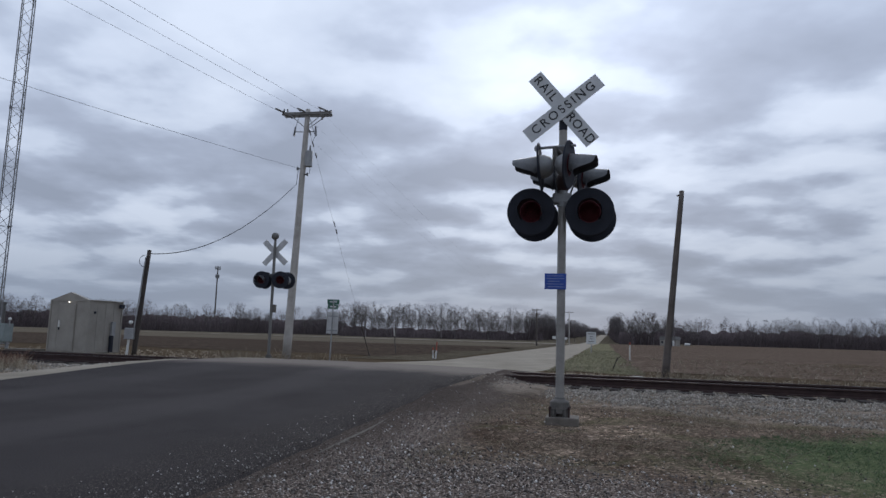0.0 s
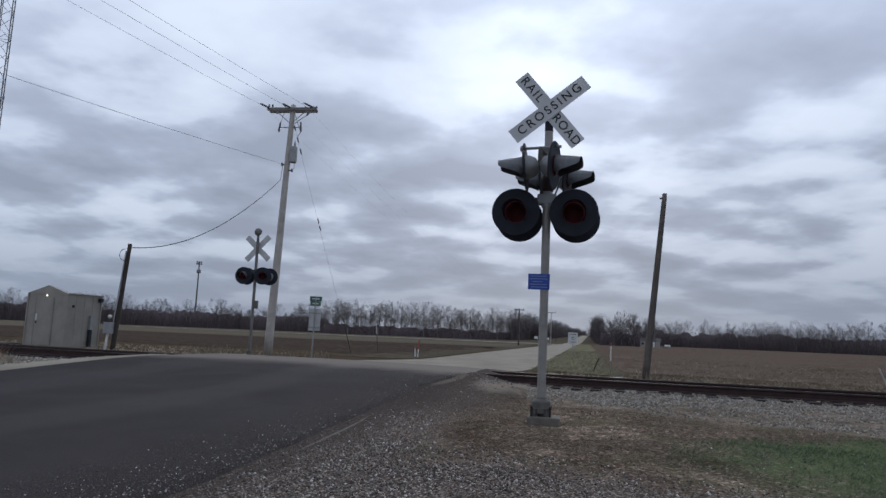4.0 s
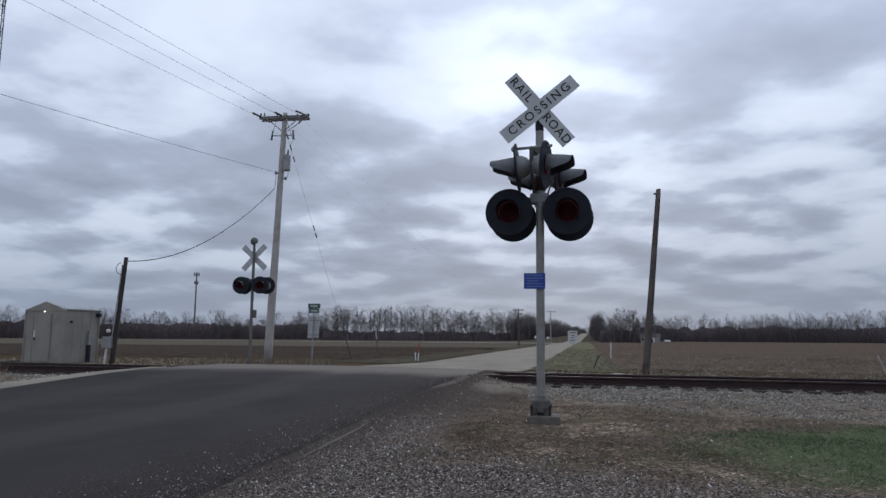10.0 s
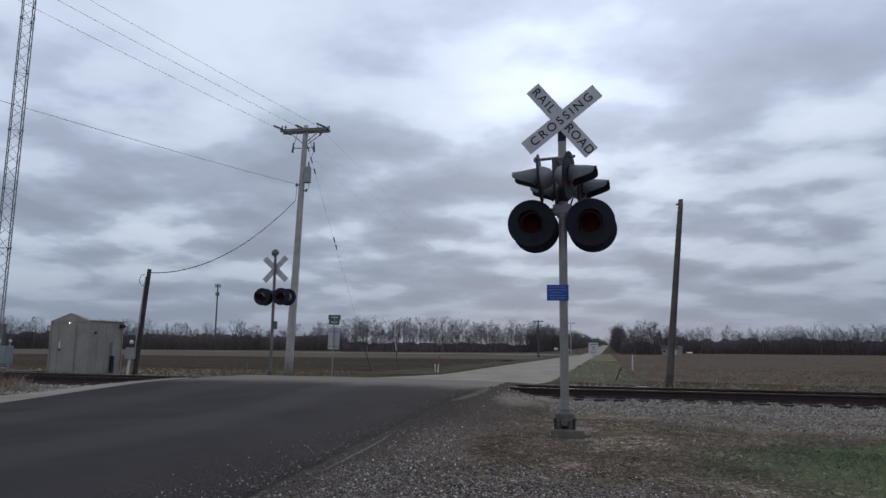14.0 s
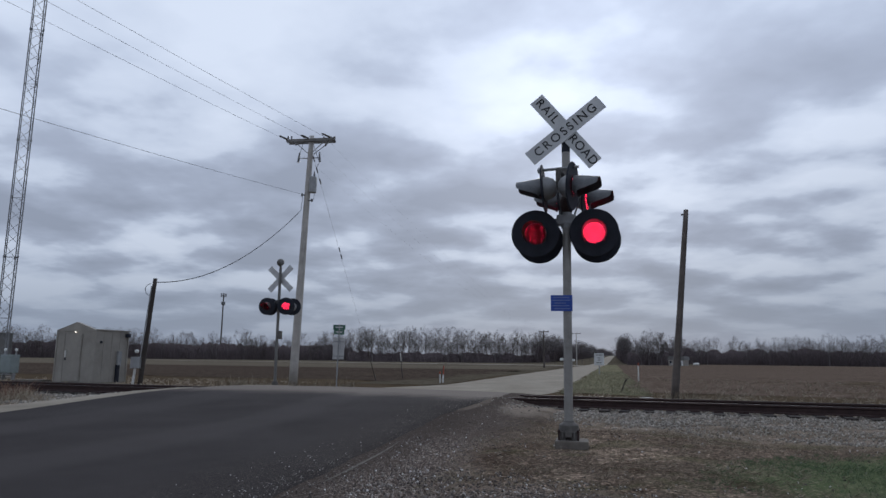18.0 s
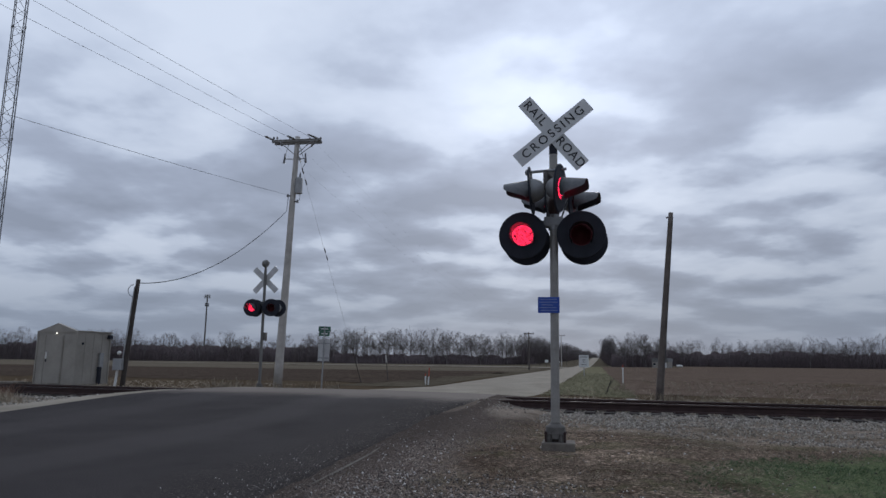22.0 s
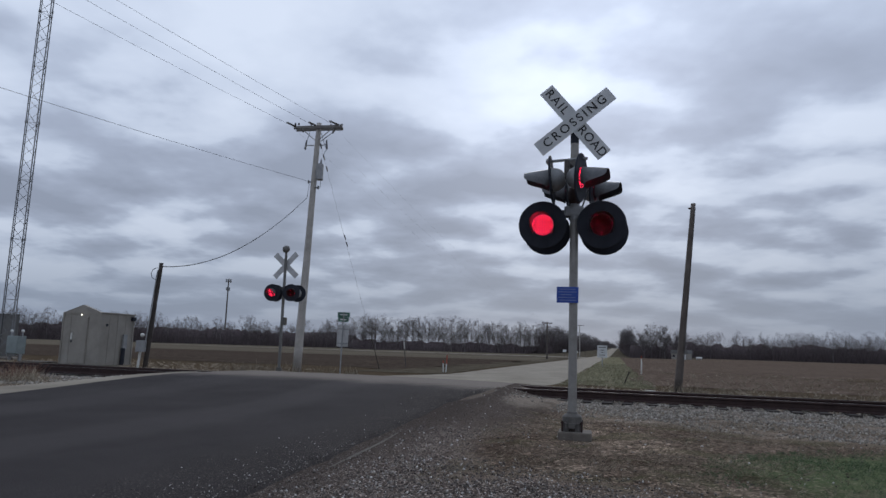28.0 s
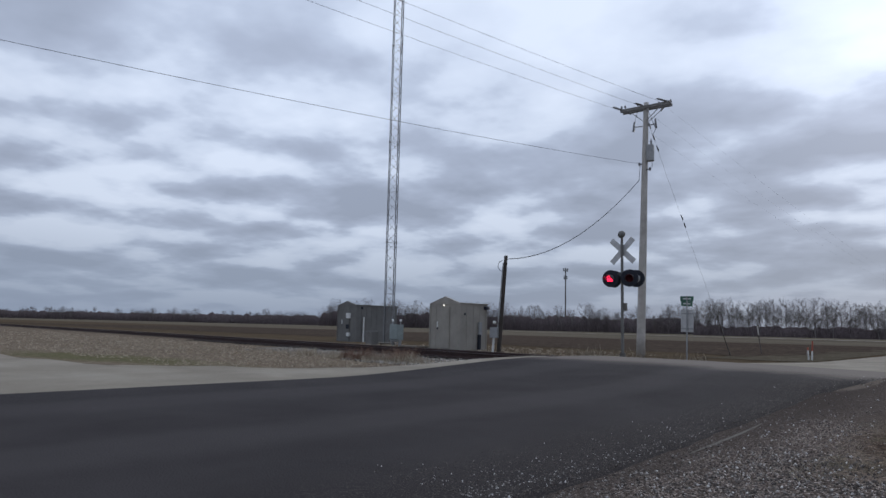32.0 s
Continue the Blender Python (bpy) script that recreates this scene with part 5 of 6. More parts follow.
def signs():
    q = Vector((-4.58, 28.6, 0.02))
    t = thing("street_sign", pose(q.x, q.y, q.z, 0, 1.0, -16), "road sign seen from behind with green street name blades", "road sign")
    part("post", tube(BM(), (0, 0, -0.1), (0, 0, 2.62), 0.028, n=10), GALV, t)
    part("sign_panel", block(BM(), (0.25, 0.006, 0.90), Matrix.Translation((-0.135, 0.035, 1.62)), 0.002), SIGN_BACK, t, "bare metal back of a sign")
    part("sign_panel", block(BM(), (0.24, 0.006, 0.90), Matrix.Translation((0.135, 0.040, 1.62)), 0.002), SIGN_BACK, t, "bare metal back of a sign")
    part("panel_bar", block(BM(), (0.5, 0.02, 0.04), Matrix.Translation((0, 0.028, 1.9))), GALV, t)
    part("panel_bar", block(BM(), (0.5, 0.02, 0.04), Matrix.Translation((0, 0.028, 1.3))), GALV, t)
    for k, (z, turn, w) in enumerate(((2.50, 4, 0.54), (2.30, 62, 0.54))):
        blade = part("name_blade", block(BM(), (w, 0.006, 0.20), None, 0.002), SIGN_GREEN, t, "green street name blade", pose(0, 0, z, 0, 0, turn))
        part("writing_bar", block(BM(), (w * 0.6, 0.004, 0.05), Matrix.Translation((0, -0.005, 0))), SIGN_WHITE, blade)
    q = Vector((14.67, 66.5, 0.0))
    t = thing("roadside_sign", pose(q.x, q.y, -0.05, 0, 0, -13), "white rectangular road sign on a post beside the road", "road sign")
    part("post", tube(BM(), (0, 0.04, 0), (0, 0.04, 2.1), 0.045, n=8), GALV, t)
    p = part("panel", block(BM(), (0.92, 0.02, 1.15), Matrix.Translation((0, -0.02, 1.50)), 0.005), SIGN_WHITE, t)
    for z, w in ((1.90, 0.66), (1.62, 0.30), (1.42, 0.24), (1.16, 0.5)):
        part("writing_bar", block(BM(), (w, 0.006, 0.07), Matrix.Translation((0, -0.034, z))), CAST, p)
    for i, (x, y, h, top, mat) in enumerate(((-0.23, 37.3, 0.95, 0.47, ORANGE), (-0.37, 37.5, 0.64, 0.14, ORANGE), (12.32, 44.5, 1.20, 0.18, ORANGE))):
        t = thing("marker_post", pose(x, y, land_z(x, y) - 0.03, 0, (3, -2, 1)[i], 0), "white marker post with orange top in the grass", "marker post", "marker posts")
        part("post", tube(BM(), (0, 0, 0), (0, 0, h - top), 0.036, n=10), WHITE, t)
        part("top", tube(BM(), (0, 0, h - top), (0, 0, h), 0.038, n=10), mat, t, "orange post top")
    t = thing("guy_marker", pose(-2.9, 45.0, -0.05, 0, -6, 0), "thin weathered grey marker stake in the field", "marker post", "marker posts")
    part("post", tube(BM(), (0, 0, 0), (0, 0, 1.2), 0.03, n=8), POLE_BROWN, t)
    part("top", tube(BM(), (0, 0, 1.2), (0, 0, 1.7), 0.042, n=8), POLE_GREY, t)
    t = thing("leaning_stake", pose(14.25, 20.5, land_z(14.25, 20.5) - 0.05, 0, -24, 0), "pale weathered stake leaning in the stubble field", "stake", "marker posts")
    part("post", block(BM(), (0.05, 0.03, 0.85), Matrix.Translation((0, 0, 0.42)), 0.004), POLE_GREY, t)
    part("point", tube(BM(), (0, 0, 0.84), (0, 0, 0.90), 0.02, 0.006, n=6), POLE_GREY, t)
    t = thing("dead_branch", pose(6.56, 26.2, land_z(6.56, 26.2) - 0.03, 0, 22, 0), "dark broken branch stuck upright in the verge", "branch")
    part("stem", tube(BM(), (0, 0, 0), (0, 0, 0.62), 0.028, 0.018, n=8), POLE_DARK, t)
    part("fork", tube(BM(), (0, 0, 0.45), (0.10, 0, 0.74), 0.018, 0.008, n=6), POLE_DARK, t)
    t = thing("pale_slab", pose(6.0, 20.8, land_z(6.0, 20.8) + 0.02, 0, 0, 10), "flat pale concrete slab beyond the rails", "slab")
    part("slab", block(BM(), (0.24, 0.3, 0.12), Matrix.Translation((0, 0, 0.04)), 0.02), POLE_GREY, t)
    t = thing("concrete_step", pose(-16.9, 28.0, 0.06, 0, 0, -18), "low weathered concrete slab beside the equipment hut", "concrete slab")
    part("slab", block(BM(), (1.1, 0.9, 0.20), Matrix.Translation((0, 0, 0.08)), 0.02), HEAP, t)
    for x, y, w, h in ((46.8, 255, 1.0, 1.4), (34.4, 207, 1.0, 1.5)):
        t = thing("mailbox", pose(x, y, 0, 0, 0, -13), "pale mailbox on a post beside the distant road", "mailbox", "mailboxes")
        part("post", tube(BM(), (0, 0, 0), (0, 0, h), 0.07, n=6), POLE_BROWN, t)
        part("box", block(BM(), (w, 0.6, 0.8), Matrix.Translation((0, 0, h + 0.3)), 0.1), WHITE, t)


def farmhouse():
    t = thing("farmhouse", pose(90.3, 269, 0, 0, 0, -38), "distant small grey farmhouse with pale gable among bare trees", "house")
    part("wall", block(BM(), (6.2, 5, 2.3), Matrix.Translation((0, 0, 1.15)), 0.02), SHED, t)
    roof = BM()
    a = [roof.verts.new((x, y, z)) for y in (-2.8, 2.8) for x, z in ((-3.4, 2.25), (3.4, 2.25), (3.1, 3.6), (-3.1, 3.6))]
    for f in ((0, 1, 2, 3), (7, 6, 5, 4), (0, 4, 5, 1), (1, 5, 6, 2), (2, 6, 7, 3), (3, 7, 4, 0)):
        roof.faces.new([a[i] for i in f])
    part("roof", roof, SHED_DARK, t, "grey shingle roof")
    porch = part("porch", block(BM(), (1.9, 0.5, 1.9), Matrix.Translation((1.6, -2.7, 1.0)), 0.02), WHITE, t, "white painted porch")
    part("porch_door", block(BM(), (0.8, 0.06, 1.6), Matrix.Translation((1.6, -2.97, 0.9))), BLACK, porch, "dark doorway")
    for x in (-2.2, -0.4):
        w = part("window", block(BM(), (0.8, 0.06, 0.9), Matrix.Translation((x, -2.52, 1.3))), BLACK, t, "dark window")
        part("window_frame", block(BM(), (0.95, 0.04, 0.1), Matrix.Translation((x, -2.53, 0.82))), WHITE, w)
    g = thing("propane_tank", pose(91.7, 254, 0, 0, 0, -20), "small white gas tank on short legs near the farmhouse", "gas tank")
    part("tank", spun(BM(), [(0, -1.1), (0.3, -1.02), (0.42, -0.85), (0.42, 0.85), (0.3, 1.02), (0, 1.1)], Matrix.Translation((0, 0, 0.75)) @ pose(0, 0, 0, 0, 90, 0), 16), WHITE, g, smooth=True)
    for x in (-0.7, 0.7):
        part("leg", block(BM(), (0.15, 0.6, 0.45), Matrix.Translation((x, 0, 0.2)), 0.02), GALV, g)


utility_pole()
wires()
poles()
radio_tower()
huts()
cell_tower()
signs()
farmhouse()

# ---- trees, brush, stones and grass ----
rng = np.random.default_rng(11)


PEBBLE = []
for k in range(6):
    bm = BM()
    bmesh.ops.create_icosphere(bm, subdivisions=1, radius=1.0)
    r = random.Random(k)
    for v in bm.verts:
        v.co *= 0.75 + 0.5 * r.random()
    bm.verts.index_update()
    PEBBLE.append((np.array([v.co[:] for v in bm.verts]), np.array([[v.index for v in f.verts] for f in bm.faces])))
    bm.free()


def prisms(p, q, r0, r1):
    """Three-sided tapering sticks from arrays of ends and radii: vertices and faces."""
    n = len(p)
    d = q - p
    d /= np.linalg.norm(d, axis=1, keepdims=True) + 1e-9
    ref = np.where(np.abs(d[:, 2:3]) > 0.9, np.array([[1.0, 0, 0]]), np.array([[0, 0, 1.0]]))
    s = np.cross(d, ref)
    s /= np.linalg.norm(s, axis=1, keepdims=True) + 1e-9
    t = np.cross(d, s)
    out = np.empty((n, 6, 3))
    for k in range(3):
        a = k * math.tau / 3
        o = s * math.cos(a) + t * math.sin(a)
        out[:, k], out[:, 3 + k] = p + o * r0[:, None], q + o * r1[:, None]
    base = np.arange(n)[:, None] * 6
    quads = np.concatenate([base + np.array([[k, (k + 1) % 3, 3 + (k + 1) % 3, 3 + k]]) for k in range(3)])
    return out.reshape(-1, 3), quads


def fast_mesh(name, verts, faces, mat, parent=None):
    """A mesh from numpy arrays of vertices and equal faces."""
    k = faces.shape[1]
    me = bpy.data.meshes.new(name)
    me.vertices.add(len(verts))
    me.vertices.foreach_set("co", np.ascontiguousarray(verts, np.float32).ravel())
    me.loops.add(faces.size)
    me.loops.foreach_set("vertex_index", np.ascontiguousarray(faces, np.int32).ravel())
    me.polygons.add(len(faces))
    me.polygons.foreach_set("loop_start", np.arange(0, faces.size, k, dtype=np.int32))
    me.update(calc_edges=True)
    me.materials.append(mat)
    ob = new(name, me)
    ob.parent = parent
    return ob


def tree_sticks(height, seed, wide=0.30, start=0.3):
    """A bare tree with a rounded crown: trunk, limbs, branches and twigs as sticks (p, q, r0, r1)."""
    r = np.random.default_rng(seed)
    sticks = []
    mid, half = np.array([0, 0, 0.60 * height]), np.array([wide, wide, 0.39]) * height

    def within(q):
        """Draws a point back inside the crown's rounded outline."""
        e = np.linalg.norm((q - mid) / half)
        return q if e < 1 else mid + (q - mid) / e * (0.93 + 0.07 * r.random())

    def limb(p, q, r0, r1, bends, sag):
        """A bending stick from p to q; returns its joints."""
        joints, last = [p], p
        for k in range(1, bends + 1):
            f = k / bends
            c = p + (q - p) * f + r.normal(0, 0.012 * height, 3) * (k < bends) - np.array([0, 0, sag * math.sin(math.pi * f)])
            sticks.append((last, c, r0 + (r1 - r0) * (k - 1) / bends, r0 + (r1 - r0) * f))
            last = c
            joints.append(c)
        return joints
    thick = height * 0.0125
    trunk = limb(np.zeros(3), np.array([*r.normal(0, 0.03 * height, 2), 0.80 * height]), thick, thick * 0.35, 4, 0)
    for k in range(9):
        f = start + (0.92 - start) * (k + 0.6 * r.random()) / 9
        i = min(int(f * 4), 3)
        p = trunk[i] + (trunk[i + 1] - trunk[i]) * (f * 4 - i)
        t = k * 2.4 + r.random()
        rise = 0.55 + 0.35 * r.random()
        q = within(p + np.array([math.cos(t) * wide, math.sin(t) * wide, rise * 0.42]) * height * (1.1 - 0.4 * f))
        bough = limb(p, q, thick * (0.5 - 0.2 * f), thick * 0.16, 3, 0.03 * height)
        for _ in range(5):
            g = 0.3 + 0.7 * r.random()
            i = min(int(g * 3), 2)
            p2 = bough[i] + (bough[i + 1] - bough[i]) * (g * 3 - i)
            q2 = within(p2 + r.normal(0, 0.085, 3) * height + np.array([0, 0, 0.09 * height]))
            twigs = limb(p2, q2, thick * 0.14, thick * 0.07, 2, 0)
            for _ in range(6):
                h = 0.3 + 0.7 * r.random()
                i = min(int(h * 2), 1)
                p3 = twigs[i] + (twigs[i + 1] - twigs[i]) * (h * 2 - i)
                sticks.append((p3, within(p3 + r.normal(0, 0.035, 3) * height + np.array([0, 0, 0.03 * height])), thick * 0.08, thick * 0.05))
    return tuple(np.array([x[k] for x in sticks]) for k in range(4))


KINDS = [tree_sticks(16.0, 40 + k, 0.20 + 0.04 * (k % 4), 0.24 + 0.06 * (k % 4)) for k in range(14)]


def polar(az, r):
    return np.array([r * math.sin(radians(az)), r * math.cos(radians(az)), -0.2])


def woods(az0, r0, az1, r1, high, gap, depth, brush, label, tall=0.35, twig=1.0, dense=1.0):
    """A belt of bare trees and brush along the line between two directions and ranges."""
    a, b = polar(az0, r0), polar(az1, r1)
    run = np.linalg.norm(b - a)
    away = np.array([math.sin(radians((az0 + az1) / 2)), math.cos(radians((az0 + az1) / 2)), 0])
    P, Q, R0, R1 = [], [], [], []
    for k in range(int(run / gap)):
        c = a + (b - a) * ((k + rng.random()) * gap / run) + away * rng.random() * depth
        p, q, s0, s1 = KINDS[rng.integers(len(KINDS))]
        h = high / 16 * (1 - tall + 2 * tall * rng.random() ** 1.3)
        t = rng.random() * math.tau
        m = np.array([[math.cos(t), -math.sin(t), 0], [math.sin(t), math.cos(t), 0], [0, 0, 1]]) * h
        m[:2] *= 0.85 + 0.4 * rng.random()
        P.append(p @ m.T + c)
        Q.append(q @ m.T + c)
        R0.append(np.maximum(s0 * h, 0.020) * twig)
        R1.append(np.maximum(s1 * h, 0.016) * twig)
    v, f = prisms(np.concatenate(P), np.concatenate(Q), np.concatenate(R0), np.concatenate(R1))
    tagged(fast_mesh("far_trees", v, f, BARK), label, "trees", kind="stuff")
    # brush: one thick uneven bank, bristling with thin shoots
    cols, rows = int(run / 1.4) + 2, 9
    sway = np.linspace(0, 1, cols)
    V = np.empty((cols, rows, 3))
    for i, f in enumerate(sway):
        top = brush * (0.70 + 0.16 * noise.noise(Vector((f * run / 31.0, az0, 0))) + 0.16 * noise.noise(Vector((f * run / 6.0, az0, 3))) + 0.16 * noise.noise(Vector((f * run / 2.1, az0, 6))))
        for k in range(rows):
            g = k / (rows - 1)
            wob = 0.5 + 0.5 * noise.noise(Vector((f * run / 3.0, k * 0.9, az0)))
            V[i, k] = a + (b - a) * f + away * (depth * (0.10 + 0.5 * g * g) + wob * 2.0 * math.sin(math.pi * g))
            V[i, k, 2] = -0.3 + (top + 0.3) * math.sin(min(1.0, g * 1.25) * math.pi / 2) + (wob - 0.5) * 0.7 * g
    base = (np.arange(cols - 1)[:, None] * rows + np.arange(rows - 1)[None]).reshape(-1, 1)
    F = base + np.array([[0, rows, rows + 1, 1]])
    tagged(fast_mesh("far_brush", V.reshape(-1, 3), F, THICKET), "dense dark winter brush under the distant trees", "brush", kind="stuff")
    n = int(run * 25 * dense)
    along, back = rng.random(n), rng.random(n)
    p = a + (b - a) * along[:, None] + away * (back * depth * 0.45)[:, None]
    wavy = 0.8 + 0.2 * np.sin(along * run / 13.0 + 2 * np.sin(along * run / 31.0))
    h = brush * (0.45 + 0.72 * rng.random(n) ** 1.2) * wavy
    q = p + np.stack([rng.normal(0, 0.33, n) * h, rng.normal(0, 0.33, n) * h, h], 1)
    v, f = prisms(p, q, 0.035 + 0.04 * rng.random(n), np.full(n, 0.02))
    tagged(fast_mesh("far_saplings", v, f, BRUSH), "thin leafless saplings in the distant brush", "brush", kind="stuff")


def make_woods():
    woods(-66, 1000, -38, 560, 13, 12, 60, 11, "low dark belt of distant winter woods", 0.2, 1.5)
    woods(-39, 470, -7.5, 455, 16.5, 2.8, 40, 13.2, "distant belt of bare winter trees", 0.3, 1.2, 1.3)
    woods(-8.5, 345, 8.6, 385, 15.5, 1.0, 34, 6.8, "belt of tall bare winter trees across the field", 0.36, 1.1)
    woods(7.4, 372, 12.9, 900, 17.0, 4.2, 34, 12.0, "dark bare trees lining the country road", 0.25, 1.3)
    woods(12.4, 880, 13.5, 1150, 17.0, 5.0, 34, 12.5, "dark bare trees lining the country road", 0.25, 1.6)
    woods(14.15, 900, 14.5, 330, 15.0, 6.0, 22, 9.5, "dark bare trees lining the country road", 0.2, 1.6)
    woods(14.6, 285, 18.9, 300, 12.0, 1.2, 24, 7.5, "dark bare trees round the farmhouse", 0.3, 1.4)
    woods(17.5, 520, 52, 470, 18.5, 3.1, 45, 13.5, "distant belt of bare winter woods behind the stubble field", 0.2, 1.1, 1.6)


def lone_tree(x, y, high, seed, label):
    p, q, r0, r1 = tree_sticks(high, seed, 0.36, 0.25)
    t = thing("bare_tree", pose(x, y, -0.2), label, "tree", "tall bare trees")
    v, f = prisms(p[:4], q[:4], r0[:4], r1[:4])
    fast_mesh("trunk", v, f, BARK, t)
    v, f = prisms(p[4:], q[4:], np.maximum(r0[4:], 0.026), np.maximum(r1[4:], 0.022))
    fast_mesh("crown", v, f, BARK, t)


def make_lone_trees():
    lone_tree(0.4, 335, 19.0, 5, "tall bare tree rising above the wood's edge")
    lone_tree(24.5, 348, 18.0, 8, "tall spreading bare tree above the wood's edge")
    lone_tree(87, 282, 14.5, 14, "dark spreading bare tree beside the farmhouse")
    lone_tree(80, 285, 13.0, 21, "dark spreading bare tree beside the farmhouse")
    lone_tree(-76, 420, 16.0, 30, "bare tree standing out of the distant belt")


GRIT = []
for k in range(6):
    r = random.Random(50 + k)
    v = np.array([(1, 0, 0), (-1, 0, 0), (0, 1, 0), (0, -1, 0), (0, 0, 1), (0, 0, -1)], float) * np.array([[0.7 + 0.6 * r.random()] for _ in range(6)])
    GRIT.append((v, np.array([(0, 2, 4), (2, 1, 4), (1, 3, 4), (3, 0, 4), (2, 0, 5), (1, 2, 5), (3, 1, 5), (0, 3, 5)])))


def stones(name, places, sizes, label, mat, flat=0.7, shapes=PEBBLE):
    """Many small stones half sunk in the ground, in one mesh."""
    V, F, at = [], [], 0
    n = len(places)
    which, t = rng.integers(0, 6, n), rng.random(n) * math.tau
    z = np.array([top_z(x, y) for x, y in places])
    for k in range(6):
        idx = np.nonzero(which == k)[0]
        bv, bf = shapes[k]
        c, s = np.cos(t[idx]), np.sin(t[idx])
        sc = sizes[idx][:, None]
        stretch = (0.8 + 0.5 * rng.random(len(idx)))[:, None]
        x, y = bv[None, :, 0] * stretch, bv[None, :, 1]
        vx, vy = (x * c[:, None] - y * s[:, None]) * sc, (x * s[:, None] + y * c[:, None]) * sc
        vz = bv[None, :, 2] * sc * flat
        v = np.stack([vx + places[idx, 0:1], vy + places[idx, 1:2], vz + z[idx][:, None] + sc * flat * 0.25], -1)
        V.append(v.reshape(-1, 3))
        F.append((bf[None] + (np.arange(len(idx)) * len(bv))[:, None, None] + at).reshape(-1, 3))
        at += len(idx) * len(bv)
    return tagged(fast_mesh(name, np.concatenate(V), np.concatenate(F), mat), label, "stones", kind="stuff")


def make_stones():
    # loose gravel of the shoulder: thick near the road and where cars turn
    n = 150000
    s = 3.6 + 13 * rng.random(n) ** 1.7
    v = -4.3 + 11.5 * rng.random(n) ** 1.35
    p = np.stack([v * NR.x + s * D.x, v * NR.y + s * D.y], 1)
    wave = np.array([noise.noise(Vector((x * 0.7, y * 0.7, 3))) for x, y in p])
    chance = np.where(v < -3.2, 0.14 * np.clip((v + 4.3), 0, 1) ** 2, 1.0) * np.clip(1.15 - (v + 3.3) / (1.5 + 9 * np.clip((7.4 - s - 0.25 * v) / 1.2, 0, 1)), 0.06, 1) * np.clip(0.75 + 0.9 * wave, 0.1, 1)
    pu = (p[:, 0] - TC.x) * B.x + (p[:, 1] - TC.y) * B.y
    keep = (rng.random(n) < chance) & ~((pu > -3.6) & (v < -1.0) & (rng.random(n) < 0.85))
    keep &= ~((v < -2.3 + 0.5 * wave) & (v > -3.2) & (rng.random(n) < 0.55))
    keep &= ~((s > 10.5) & (v < -1.3) & (rng.random(n) < 0.7))
    size = np.minimum(0.0035 + rng.gamma(1.5, 0.0030, n), 0.020)
    size = np.where(v < -2.9, np.minimum(size, 0.0065), np.minimum(size, 0.015))
    stones("shoulder_gravel", p[keep], size[keep], "loose grey and white gravel on the road shoulder", STONES, 0.8, GRIT)
    # ballast of the near slope
    n = 70000
    w = -24 + 40 * rng.random(n)
    u = -3.7 + 3.0 * rng.random(n) ** 0.8
    more = rng.random(n) < 0.48
    u = np.where(more, -3.0 - 3.6 * rng.random(n) ** 1.4, u)
    p = np.stack([TC.x + u * B.x + w * A.x, TC.y + u * B.y + w * A.y], 1)
    rv = p[:, 0] * NR.x + p[:, 1] * NR.y
    patchy = np.array([noise.noise(Vector((a * 0.9, b * 0.9, 31))) for a, b in p])
    keep = ((rv > -2.3) | (rv < -13.2)) & ~((w < -11) & more & (rng.random(n) < 0.7)) & ((u > -3.0) | (rng.random(n) < 0.6 + 1.5 * patchy)) & (u > -3.7 - 0.62 * np.clip(w - 1.5, 0, 6) + 1.2 * patchy) & ~((w < 1.15) & (w > -2) & (rng.random(n) < 0.93))
    stones("ballast", p[keep], (0.009 + 0.016 * rng.random(n))[keep], "grey crushed stone ballast beside the rails", BALLAST, 1.0, GRIT)
    n = 2600
    w, u = -14 + 30 * rng.random(n), -0.68 + 1.36 * rng.random(n)
    p = np.stack([TC.x + u * B.x + w * A.x, TC.y + u * B.y + w * A.y], 1)
    rv = p[:, 0] * NR.x + p[:, 1] * NR.y
    keep = (rv > -1.9) | (rv < -12.6)
    stones("ballast", p[keep], (0.022 + 0.026 * rng.random(n))[keep], "grey crushed stone ballast between the rails", BALLAST, 1.0, GRIT)
    n = 130
    r, t = np.sqrt(rng.random(n)), rng.random(n) * math.tau
    u, w = -2.2 + 1.3 * r * np.sin(t), -0.05 + 0.8 * r * np.cos(t)
    p = np.stack([TC.x + u * B.x + w * A.x, TC.y + u * B.y + w * A.y], 1)
    stones("heap_stones", p, 0.008 + 0.014 * rng.random(n), "pale crushed stones where the road edge meets the rails", BALLAST, 0.8, GRIT)
    n = 700
    w, u = -15.5 + 5.2 * rng.random(n), -4.4 + 2.7 * rng.random(n)
    p = np.stack([TC.x + u * B.x + w * A.x, TC.y + u * B.y + w * A.y], 1)
    keep = p[:, 0] * NR.x + p[:, 1] * NR.y < -12.9
    stones("pale_stones", p[keep], (0.02 + 0.035 * rng.random(n))[keep], "pale broken stones piled below the rails", BALLAST, 1.1)
    n = 70
    x, y = 0.5 + 7 * rng.random(n), 6.5 + 6 * rng.random(n)
    stones("scattered_stones", np.stack([x, y], 1), 0.006 + 0.012 * rng.random(n), "pale stones scattered in the dead grass", BALLAST)


